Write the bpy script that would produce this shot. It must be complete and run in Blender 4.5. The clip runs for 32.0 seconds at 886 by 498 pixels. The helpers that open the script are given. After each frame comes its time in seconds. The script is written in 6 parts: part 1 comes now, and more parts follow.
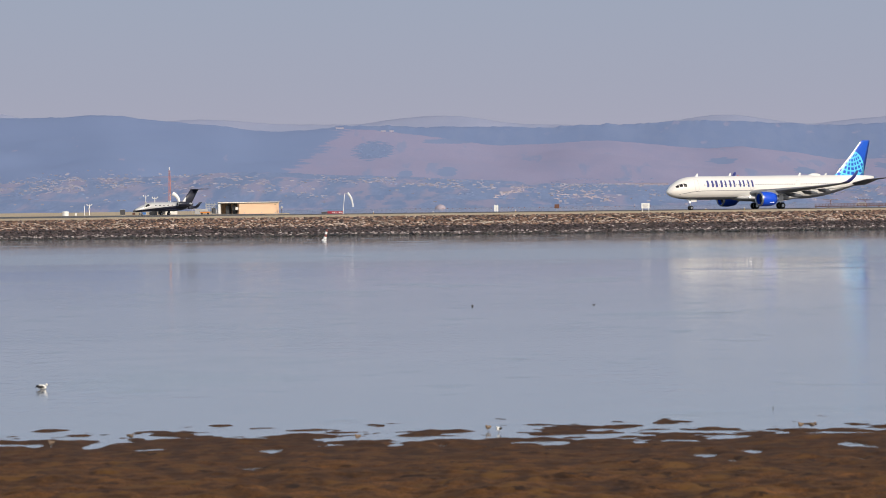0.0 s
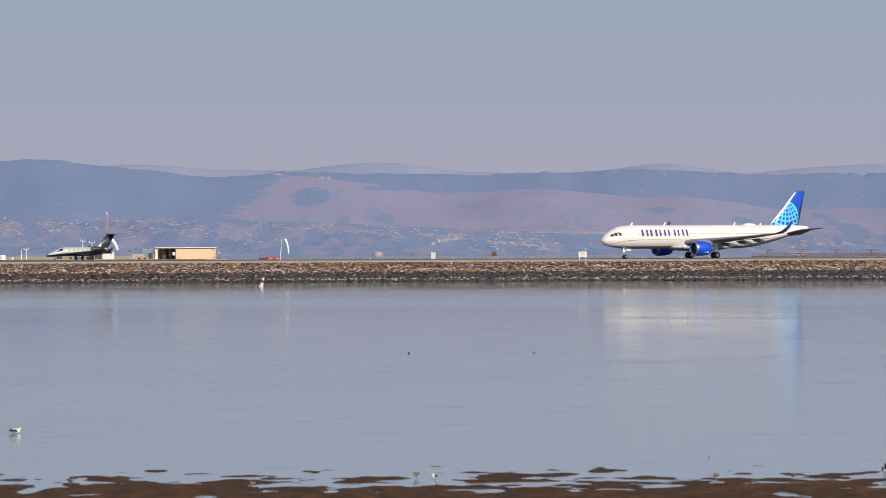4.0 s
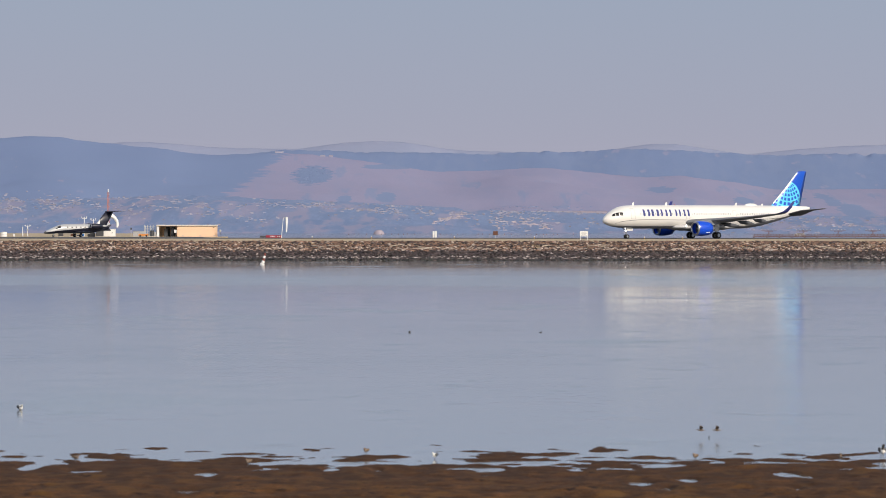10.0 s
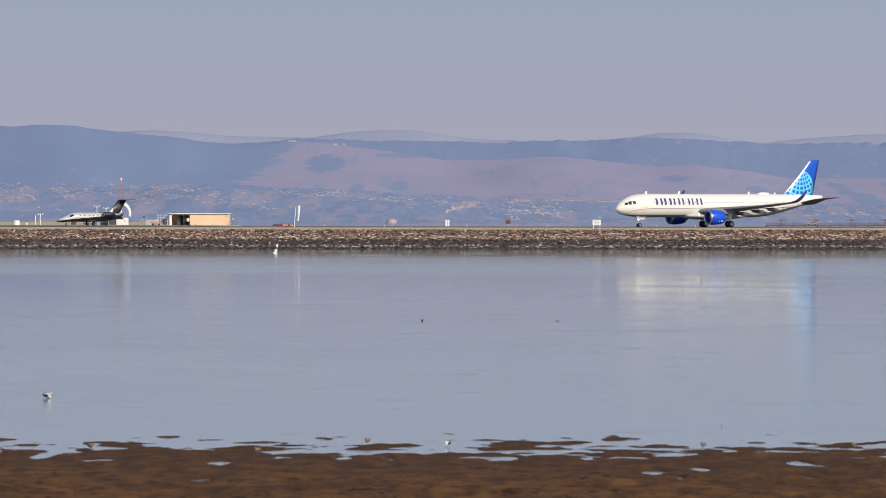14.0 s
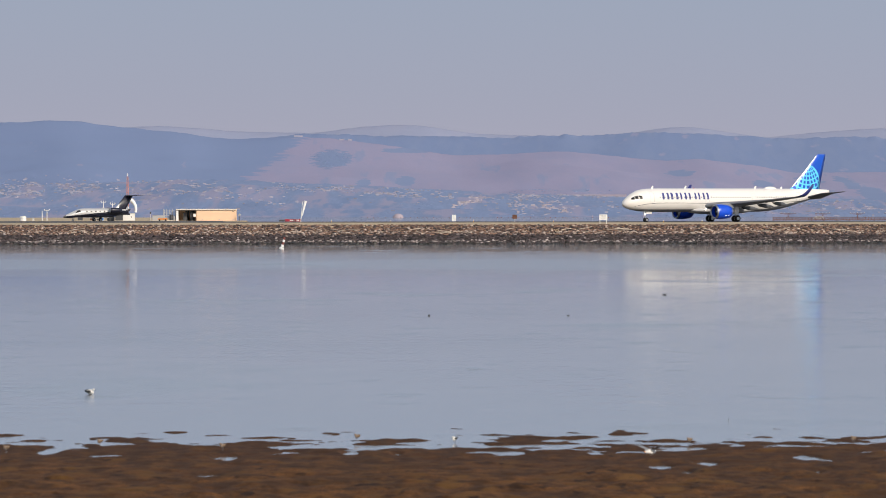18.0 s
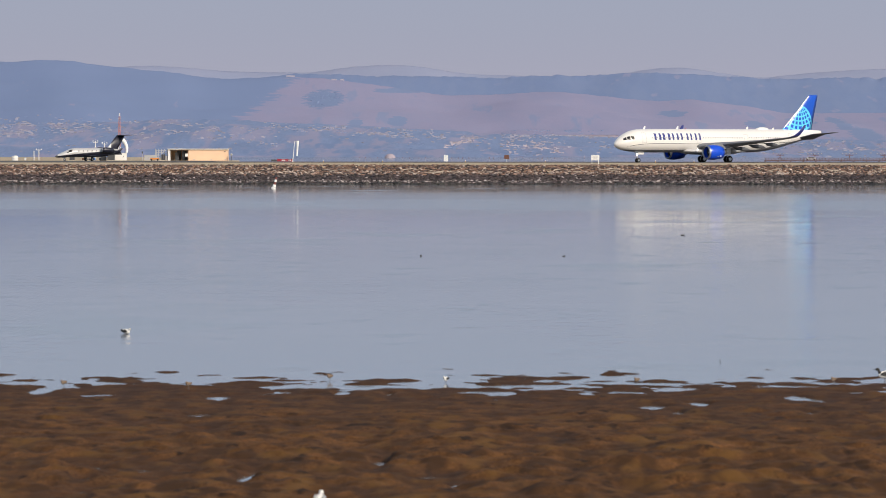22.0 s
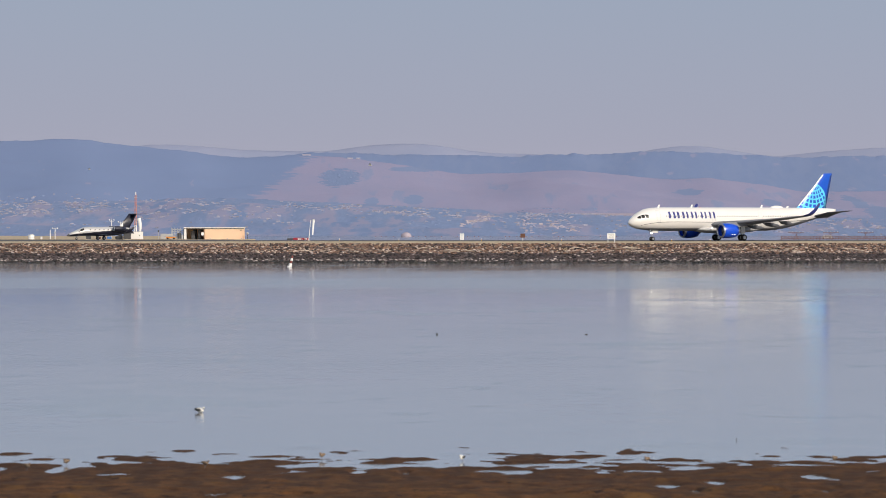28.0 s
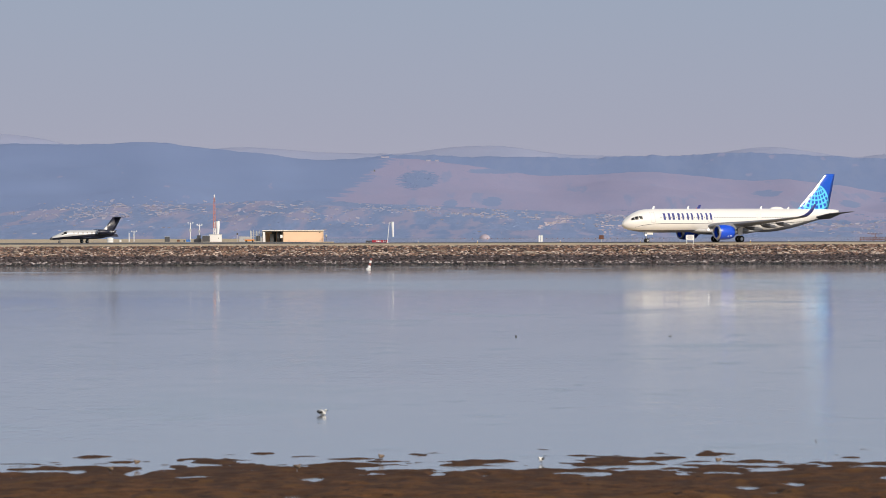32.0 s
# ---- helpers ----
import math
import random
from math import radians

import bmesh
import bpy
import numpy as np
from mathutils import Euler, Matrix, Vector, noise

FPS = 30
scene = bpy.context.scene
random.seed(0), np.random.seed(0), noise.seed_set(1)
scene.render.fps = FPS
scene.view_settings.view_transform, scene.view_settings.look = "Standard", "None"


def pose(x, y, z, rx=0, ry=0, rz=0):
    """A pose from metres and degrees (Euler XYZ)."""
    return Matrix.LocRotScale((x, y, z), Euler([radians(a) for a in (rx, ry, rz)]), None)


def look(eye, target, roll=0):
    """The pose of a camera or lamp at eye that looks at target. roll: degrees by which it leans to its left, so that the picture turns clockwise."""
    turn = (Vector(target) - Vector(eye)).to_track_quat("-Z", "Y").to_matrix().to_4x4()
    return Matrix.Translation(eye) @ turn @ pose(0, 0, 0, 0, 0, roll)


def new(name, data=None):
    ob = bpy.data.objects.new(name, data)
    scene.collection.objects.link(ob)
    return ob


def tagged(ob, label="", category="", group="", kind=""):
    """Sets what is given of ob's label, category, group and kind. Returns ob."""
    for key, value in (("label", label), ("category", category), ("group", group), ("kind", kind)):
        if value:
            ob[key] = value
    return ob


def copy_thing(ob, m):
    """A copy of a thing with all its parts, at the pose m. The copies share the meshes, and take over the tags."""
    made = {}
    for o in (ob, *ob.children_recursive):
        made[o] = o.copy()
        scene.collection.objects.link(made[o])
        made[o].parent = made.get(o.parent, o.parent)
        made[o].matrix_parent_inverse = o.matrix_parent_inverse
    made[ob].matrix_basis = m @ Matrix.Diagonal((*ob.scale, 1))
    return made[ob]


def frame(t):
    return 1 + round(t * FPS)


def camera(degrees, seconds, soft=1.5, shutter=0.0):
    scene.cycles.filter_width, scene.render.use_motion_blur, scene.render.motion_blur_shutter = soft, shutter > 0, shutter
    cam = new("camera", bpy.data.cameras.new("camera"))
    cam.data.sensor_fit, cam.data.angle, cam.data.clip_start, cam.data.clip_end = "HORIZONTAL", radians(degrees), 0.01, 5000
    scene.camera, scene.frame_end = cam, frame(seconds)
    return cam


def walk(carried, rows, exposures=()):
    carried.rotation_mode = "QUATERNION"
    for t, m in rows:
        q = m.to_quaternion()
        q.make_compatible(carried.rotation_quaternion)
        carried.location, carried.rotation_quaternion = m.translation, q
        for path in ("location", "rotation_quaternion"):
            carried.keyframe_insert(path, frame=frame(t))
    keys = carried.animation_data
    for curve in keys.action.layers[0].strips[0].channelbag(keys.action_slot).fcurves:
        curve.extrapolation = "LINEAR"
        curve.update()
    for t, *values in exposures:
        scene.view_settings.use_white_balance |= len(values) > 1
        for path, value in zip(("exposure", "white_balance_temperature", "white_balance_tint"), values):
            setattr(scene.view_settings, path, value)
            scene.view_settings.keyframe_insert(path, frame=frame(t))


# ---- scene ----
G = 3.2          # height of the airfield above the water

cam = camera(9.0, 32.0, soft=0.9)
cam.data.dof.use_dof = True          # a long lens set on the airfield: the near mud is a little soft
cam.data.dof.focus_distance = 1000.0
cam.data.dof.aperture_fstop = 4.4


def aim(yaw, pitch, roll):
    """The tripod head: degrees to the right, upwards, and its lean."""
    return pose(0, 0, 6.8, 90 + pitch, 0, -yaw) @ pose(0, 0, 0, 0, 0, roll)


walk(cam, [
    (0.0, aim(-0.4562, -0.5735, -0.707)),
    (0.1, aim(-0.4715, -0.6031, -0.690)),
    (0.2, aim(-0.4774, -0.6325, -0.674)),
    (0.3, aim(-0.4797, -0.6394, -0.657)),
    (0.5, aim(-0.4739, -0.6368, -0.624)),
    (0.7, aim(-0.4567, -0.6319, -0.491)),
    (1.0, aim(-0.3304, -0.4946, -0.290)),
    (1.1, aim(-0.2455, -0.3729, -0.186)),
    (1.2, aim(-0.0672, -0.1563, -0.082)),
    (1.3, aim(0.0156, 0.0373, 0.023)),
    (1.4, aim(0.0805, 0.1783, 0.127)),
    (1.5, aim(0.1531, 0.2867, 0.232)),
    (1.6, aim(0.2220, 0.3150, 0.148)),
    (1.7, aim(0.3050, 0.2000, 0.064)),
    (1.8, aim(0.3640, 0.1880, -0.020)),
    (1.9, aim(0.4050, 0.1740, -0.104)),
    (2.0, aim(0.4330, 0.1380, -0.188)),
    (2.1, aim(0.4050, 0.0500, -0.207)),
    (2.2, aim(0.3850, -0.0180, -0.226)),
    (2.3, aim(0.3412, -0.0984, -0.246)),
    (2.4, aim(0.3230, -0.1705, -0.265)),
    (2.5, aim(0.3135, -0.2248, -0.284)),
    (3.0, aim(0.2150, -0.0658, -0.293)),
    (3.5, aim(0.1960, -0.1099, -0.292)),
    (5.5, aim(0.1834, -0.0403, -0.061)),
    (5.7, aim(0.1873, -0.1113, -0.070)),
    (5.8, aim(0.1901, -0.1431, -0.074)),
    (6.0, aim(0.2008, -0.2370, -0.082)),
    (6.5, aim(0.1896, -0.2660, -0.077)),
    (7.0, aim(0.2008, -0.3486, -0.060)),
    (7.1, aim(0.2071, -0.4038, -0.050)),
    (7.2, aim(0.2100, -0.4581, -0.040)),
    (7.3, aim(0.2186, -0.4991, -0.031)),
    (7.4, aim(0.2199, -0.5235, -0.021)),
    (7.5, aim(0.2187, -0.5201, -0.012)),
    (7.6, aim(0.2130, -0.4886, -0.012)),
    (7.7, aim(0.2113, -0.4621, -0.013)),
    (7.8, aim(0.2074, -0.3673, -0.013)),
    (7.9, aim(0.1988, -0.0688, -0.014)),
    (8.0, aim(0.2073, 0.0057, -0.014)),
    (8.5, aim(0.2138, 0.0446, -0.020)),
    (9.0, aim(0.2189, 0.0125, -0.054)),
    (9.2, aim(0.2150, -0.0332, -0.045)),
    (9.3, aim(0.2103, -0.0583, -0.040)),
    (9.5, aim(0.2098, -0.1442, -0.030)),
    (9.7, aim(0.1931, -0.2352, -0.006)),
    (9.8, aim(0.1851, -0.2606, 0.007)),
    (10.0, aim(0.1748, -0.3142, 0.031)),
    (10.5, aim(0.1711, -0.3498, 0.024)),
    (11.0, aim(0.1482, -0.3048, -0.003)),
    (11.5, aim(0.1394, -0.3044, -0.053)),
    (12.0, aim(0.1307, -0.3379, -0.029)),
    (12.5, aim(0.1485, -0.4209, 0.050)),
    (13.0, aim(0.1398, -0.4112, 0.030)),
    (13.5, aim(0.1130, -0.3994, -0.029)),
    (14.0, aim(0.0456, -0.4296, 0.058)),
    (14.5, aim(0.0218, -0.4825, 0.061)),
    (16.5, aim(-0.0223, -0.4826, 0.054)),
    (17.0, aim(-0.0446, -0.4404, 0.119)),
    (17.5, aim(-0.0450, -0.4740, 0.049)),
    (18.0, aim(-0.0219, -0.4805, -0.059)),
    (18.5, aim(0.0257, -0.5178, 0.054)),
    (19.0, aim(0.0077, -0.4210, 0.050)),
    (19.5, aim(-0.0358, -0.4254, 0.093)),
    (20.0, aim(-0.0538, -0.5082, 0.031)),
    (20.1, aim(-0.0547, -0.5606, 0.045)),
    (20.2, aim(-0.0545, -0.6435, 0.059)),
    (20.3, aim(-0.0589, -0.7643, 0.074)),
    (20.4, aim(-0.0644, -0.8156, 0.088)),
    (20.5, aim(-0.0705, -0.8268, 0.102)),
    (20.6, aim(-0.0756, -0.8438, 0.103)),
    (20.7, aim(-0.0612, -0.8909, 0.103)),
    (20.8, aim(-0.0410, -0.9443, 0.103)),
    (20.9, aim(-0.0151, -1.0150, 0.104)),
    (21.0, aim(0.0105, -1.0819, 0.104)),
    (21.5, aim(0.0534, -1.0818, 0.104)),
    (22.0, aim(0.0607, -1.0893, 0.030)),
    (22.3, aim(0.0435, -1.0190, 0.073)),
    (22.5, aim(0.0267, -0.9323, 0.101)),
    (22.7, aim(0.0160, -0.8300, 0.083)),
    (22.8, aim(0.0101, -0.7935, 0.074)),
    (23.0, aim(0.0006, -0.7354, 0.055)),
    (23.5, aim(0.0117, -0.6325, 0.053)),
    (24.0, aim(0.0088, -0.5827, 0.009)),
    (24.5, aim(-0.0079, -0.5448, 0.105)),
    (26.5, aim(-0.0228, -0.5804, -0.008)),
    (26.7, aim(-0.0368, -0.5116, -0.016)),
    (26.8, aim(-0.0443, -0.4830, -0.020)),
    (27.0, aim(-0.0669, -0.3869, -0.028)),
    (27.2, aim(-0.0752, -0.3318, -0.020)),
    (27.3, aim(-0.0826, -0.2960, -0.016)),
    (27.5, aim(-0.0944, -0.2546, -0.008)),
    (28.0, aim(-0.1032, -0.2897, -0.009)),
    (28.5, aim(-0.1208, -0.3251, -0.010)),
    (29.0, aim(-0.1434, -0.3076, -0.022)),
    (29.5, aim(-0.2262, -0.2281, -0.008)),
    (30.0, aim(-0.3760, -0.3074, -0.010)),
    (30.5, aim(-0.5780, -0.2730, -0.047)),
    (31.0, aim(-0.6577, -0.2785, -0.166)),
    (31.5, aim(-0.7031, -0.2594, -0.175)),
    (31.8, aim(-0.8222, -0.2718, -0.174)),
    (32.0, aim(-0.9040, -0.2677, -0.173)),
])

# ---- world, sun ----
SUN_EL, SUN_AZ = 29.0, 38.0     # degrees: height, and to the right of straight behind the camera
to_sun = Vector((math.sin(radians(SUN_AZ)) * math.cos(radians(SUN_EL)), -math.cos(radians(SUN_AZ)) * math.cos(radians(SUN_EL)), math.sin(radians(SUN_EL))))

world = bpy.data.worlds.new("hazy_sky")
scene.world = world
world.use_nodes = True
wn, wl = world.node_tree.nodes, world.node_tree.links
wn.clear()
w_out = wn.new("ShaderNodeOutputWorld")
w_bg = wn.new("ShaderNodeBackground")
w_sky = wn.new("ShaderNodeTexSky")
w_sky.sky_type = "NISHITA"
w_sky.sun_disc = False
w_sky.sun_elevation = radians(SUN_EL)
w_sky.sun_rotation = radians(180 - SUN_AZ)
w_sky.dust_density = 3.0
w_sky.air_density = 1.2
w_coord = wn.new("ShaderNodeTexCoord")
w_sep = wn.new("ShaderNodeSeparateXYZ")
w_haze = wn.new("ShaderNodeValToRGB")     # bay haze: mauve at the horizon, grey-blue higher up
w_haze.color_ramp.elements[0].position = 0.0
w_haze.color_ramp.elements[0].color = (3.95, 3.72, 4.65, 1)
w_haze.color_ramp.elements[1].position = 0.046
w_haze.color_ramp.elements[1].color = (3.15, 3.73, 4.77, 1)
el = w_haze.color_ramp.elements.new(0.018)
el.color = (3.52, 3.68, 4.62, 1)
el = w_haze.color_ramp.elements.new(0.08)
el.color = (3.5, 4.55, 6.2, 1)
el = w_haze.color_ramp.elements.new(0.12)
el.color = (4.45, 5.55, 7.1, 1)
el = w_haze.color_ramp.elements.new(0.22)
el.color = (5.4, 6.5, 8.0, 1)
w_fade = wn.new("ShaderNodeMapRange")     # how far up the haze reaches
w_fade.inputs[1].default_value, w_fade.inputs[2].default_value = 0.15, 0.6
w_mix = wn.new("ShaderNodeMixRGB")
wl.new(w_coord.outputs["Generated"], w_sep.inputs[0])
wl.new(w_sep.outputs[2], w_haze.inputs[0])
wl.new(w_sep.outputs[2], w_fade.inputs[0])
wl.new(w_fade.outputs[0], w_mix.inputs[0])
wl.new(w_haze.outputs[0], w_mix.inputs[1])
wl.new(w_sky.outputs[0], w_mix.inputs[2])
wl.new(w_mix.outputs[0], w_bg.inputs[0])
w_bg.inputs[1].default_value = 0.104
wl.new(w_bg.outputs[0], w_out.inputs[0])

sun_data = bpy.data.lights.new("sun", "SUN")
sun_data.energy, sun_data.angle, sun_data.color = 3.45, radians(0.53), (1.0, 0.9, 0.76)
sun = new("sun", sun_data)
sun.matrix_world = look(to_sun * 100, (0, 0, 0))


# ---- materials ----
def material(name, color, rough=0.6, metal=0.0, vary=0.15, scale=3.0, fine=30.0, bump=0.0, spec=0.5, random=0.0, island=0.0, coat=0.0, stretch=(1, 1, 1)):
    """A surface with two scales of mottling, an optional relief, and chance differences between pieces."""
    m = bpy.data.materials.new(name)
    m.use_nodes = True
    n, l = m.node_tree.nodes, m.node_tree.links
    b = n["Principled BSDF"]
    b.inputs["Roughness"].default_value, b.inputs["Metallic"].default_value = rough, metal
    b.inputs["Specular IOR Level"].default_value = spec
    b.inputs["Coat Weight"].default_value = coat
    b.inputs["Coat Roughness"].default_value = 0.08
    tc = n.new("ShaderNodeTexCoord")
    mp = n.new("ShaderNodeMapping")
    mp.inputs["Scale"].default_value = stretch
    l.new(tc.outputs["Object"], mp.inputs[0])
    big, small = n.new("ShaderNodeTexNoise"), n.new("ShaderNodeTexNoise")
    big.inputs["Scale"].default_value, small.inputs["Scale"].default_value = 1 / scale, fine / scale
    big.inputs["Detail"].default_value = small.inputs["Detail"].default_value = 4
    for t in (big, small):
        l.new(mp.outputs[0], t.inputs["Vector"])
    mix = n.new("ShaderNodeMath")
    mix.operation = "MULTIPLY_ADD"
    mix.inputs[1].default_value = 0.5
    half = n.new("ShaderNodeMath")
    half.operation = "MULTIPLY"
    half.inputs[1].default_value = 0.5
    l.new(big.outputs[0], half.inputs[0])
    l.new(small.outputs[0], mix.inputs[0])
    l.new(half.outputs[0], mix.inputs[2])
    rng = n.new("ShaderNodeMapRange")
    rng.inputs[1].default_value, rng.inputs[2].default_value = 0.3, 0.7
    rng.inputs[3].default_value, rng.inputs[4].default_value = 1 - vary, 1 + vary
    l.new(mix.outputs[0], rng.inputs[0])
    value = rng.outputs[0]
    if random or island:
        src = n.new("ShaderNodeObjectInfo").outputs["Random"] if random else n.new("ShaderNodeNewGeometry").outputs["Random Per Island"]
        r2 = n.new("ShaderNodeMapRange")
        r2.inputs[3].default_value, r2.inputs[4].default_value = 1 - (random or island), 1 + (random or island)
        l.new(src, r2.inputs[0])
        mul = n.new("ShaderNodeMath")
        mul.operation = "MULTIPLY"
        l.new(value, mul.inputs[0])
        l.new(r2.outputs[0], mul.inputs[1])
        value = mul.outputs[0]
    col = n.new("ShaderNodeMixRGB")
    col.blend_type = "MULTIPLY"
    col.inputs[0].default_value = 1
    col.inputs[1].default_value = (*color, 1)
    l.new(value, col.inputs[2])
    l.new(col.outputs[0], b.inputs["Base Color"])
    if bump:
        bp = n.new("ShaderNodeBump")
        bp.inputs["Strength"].default_value = 1.0
        bp.inputs["Distance"].default_value = bump
        l.new(mix.outputs[0], bp.inputs["Height"])
        l.new(bp.outputs[0], b.inputs["Normal"])
    return m


def two_tone(name, a, b_color, scale, lo=0.45, hi=0.55, rough=0.9, stretch=(1, 1, 1), detail=6, vary=0.12, spec=0.3):
    """A surface that changes between two colours in blotches."""
    m = material(name, a, rough, vary=vary, scale=scale, fine=8, stretch=stretch, spec=spec)
    n, l = m.node_tree.nodes, m.node_tree.links
    p = n["Principled BSDF"]
    old = p.inputs["Base Color"].links[0].from_socket
    tc, mp, t, rg, mx = n.new("ShaderNodeTexCoord"), n.new("ShaderNodeMapping"), n.new("ShaderNodeTexNoise"), n.new("ShaderNodeMapRange"), n.new("ShaderNodeMixRGB")
    mp.inputs["Scale"].default_value = stretch
    mp.inputs["Location"].default_value = (37, 11, 5)
    t.inputs["Scale"].default_value = 1 / scale
    t.inputs["Detail"].default_value = detail
    rg.inputs[1].default_value, rg.inputs[2].default_value = lo, hi
    l.new(tc.outputs["Object"], mp.inputs[0])
    l.new(mp.outputs[0], t.inputs["Vector"])
    l.new(t.outputs[0], rg.inputs[0])
    l.new(rg.outputs[0], mx.inputs[0])
    l.new(old, mx.inputs[1])
    mx.inputs[2].default_value = (*b_color, 1)
    l.new(mx.outputs[0], p.inputs["Base Color"])
    return m


def water_surface():
    """Calm bay: a gloss that changes in long streaks where the breeze touches it."""
    m = bpy.data.materials.new("bay_water")
    m.use_nodes = True
    n, l = m.node_tree.nodes, m.node_tree.links
    b = n["Principled BSDF"]
    b.inputs["Base Color"].default_value = (0.2, 0.2, 0.2, 1)
    b.inputs["IOR"].default_value = 1.33
    tc = n.new("ShaderNodeTexCoord")
    total = None
    for sc, det, w in (((0.012, 0.035, 1), 5, 0.5), ((0.1, 0.34, 1), 4, 0.5)):
        mp, t = n.new("ShaderNodeMapping"), n.new("ShaderNodeTexNoise")
        mp.inputs["Scale"].default_value = sc
        t.inputs["Scale"].default_value, t.inputs["Detail"].default_value = 1.0, det
        l.new(tc.outputs["Object"], mp.inputs[0])
        l.new(mp.outputs[0], t.inputs["Vector"])
        ma = n.new("ShaderNodeMath")
        ma.operation = "MULTIPLY_ADD"
        ma.inputs[1].default_value = w
        l.new(t.outputs[0], ma.inputs[0])
        if total is None:
            ma.inputs[2].default_value = 0
        else:
            l.new(total, ma.inputs[2])
        total = ma.outputs[0]
    rg = n.new("ShaderNodeMapRange")
    rg.inputs[1].default_value, rg.inputs[2].default_value = 0.35, 0.65
    rg.inputs[3].default_value, rg.inputs[4].default_value = 0.05, 0.07
    l.new(total, rg.inputs[0])

    def calc(op, p, q):
        k = n.new("ShaderNodeMath")
        k.operation = op
        for i, v in enumerate((p, q)):
            if isinstance(v, (int, float)):
                k.inputs[i].default_value = v
            else:
                l.new(v, k.inputs[i])
        return k.outputs[0]

    def step(v, lo, hi):
        k = n.new("ShaderNodeMapRange")
        k.interpolation_type = "SMOOTHSTEP"
        k.inputs[1].default_value, k.inputs[2].default_value = lo, hi
        l.new(v, k.inputs[0])
        return k.outputs[0]

    # water in the lee of the dyke, and a lane of breeze along its edge
    sp, mp, t = n.new("ShaderNodeSeparateXYZ"), n.new("ShaderNodeMapping"), n.new("ShaderNodeTexNoise")
    mp.inputs["Scale"].default_value = (0.008, 0.03, 1)
    t.inputs["Scale"].default_value, t.inputs["Detail"].default_value = 1.0, 4
    l.new(tc.outputs["Object"], mp.inputs[0])
    l.new(mp.outputs[0], t.inputs["Vector"])
    l.new(tc.outputs["Object"], sp.inputs[0])
    off = calc("ADD", sp.outputs[1], calc("MULTIPLY", calc("SUBTRACT", t.outputs[0], 0.5), 90))
    lee = calc("MULTIPLY", step(off, 655, 690), calc("SUBTRACT", 1.0, step(off, 715, 790)))
    lane = calc("MULTIPLY", step(off, 500, 600), calc("SUBTRACT", 1.0, step(off, 650, 690)))
    rough = calc("ADD", rg.outputs[0], calc("MULTIPLY", lane, 0.05))
    rough = calc("ADD", rough, calc("MULTIPLY", lee, 0.03))
    open_bay = calc("SUBTRACT", 1.0, step(off, 270, 520))      # more ripple away from the dyke
    rough = calc("ADD", rough, calc("MULTIPLY", open_bay, 0.026))
    # cat's paws: short ruffled streaks
    for sc, lo, hi, amount in (((0.3, 0.12, 1), 0.6, 0.7, 0.05), ((0.05, 0.03, 1), 0.58, 0.7, 0.05)):
        mp, t = n.new("ShaderNodeMapping"), n.new("ShaderNodeTexNoise")
        mp.inputs["Scale"].default_value, mp.inputs["Location"].default_value = sc, (3, 8, 0)
        t.inputs["Scale"].default_value, t.inputs["Detail"].default_value = 1.0, 3
        l.new(tc.outputs["Object"], mp.inputs[0])
        l.new(mp.outputs[0], t.inputs["Vector"])
        rough = calc("ADD", rough, calc("MULTIPLY", step(t.outputs[0], lo, hi), amount))
    l.new(rough, b.inputs["Roughness"])
    mp, t = n.new("ShaderNodeMapping"), n.new("ShaderNodeTexNoise")
    mp.inputs["Scale"].default_value = (0.045, 0.014, 1)
    t.inputs["Scale"].default_value, t.inputs["Detail"].default_value = 1.0, 2
    l.new(tc.outputs["Object"], mp.inputs[0])
    l.new(mp.outputs[0], t.inputs["Vector"])
    open_bay = calc("MULTIPLY", open_bay, calc("ADD", 0.3, calc("MULTIPLY", step(t.outputs[0], 0.38, 0.62), 0.9)))
    # long low swells and small wind ripples, livelier away from the dyke
    normal = None
    for sc, det, quiet, more in (((0.1, 0.3, 1), 1, 0.002, 0.012), ((2.0, 0.5, 1), 1, 0.001, 0.026)):
        mp, t, bp = n.new("ShaderNodeMapping"), n.new("ShaderNodeTexNoise"), n.new("ShaderNodeBump")
        mp.inputs["Scale"].default_value = sc
        t.inputs["Scale"].default_value, t.inputs["Detail"].default_value = 1.0, det
        l.new(calc("ADD", quiet, calc("MULTIPLY", open_bay, more)), bp.inputs["Distance"])
        l.new(tc.outputs["Object"], mp.inputs[0])
        l.new(mp.outputs[0], t.inputs["Vector"])
        l.new(t.outputs[0], bp.inputs["Height"])
        if normal is not None:
            l.new(normal, bp.inputs["Normal"])
        normal = bp.outputs[0]
    l.new(normal, b.inputs["Normal"])
    return m


WATER = water_surface()
MUD = two_tone("wet_mud", (0.122, 0.056, 0.021), (0.06, 0.031, 0.016), 0.55, 0.4, 0.6, rough=0.9, vary=0.6, spec=0.06, stretch=(1, 0.36, 1))


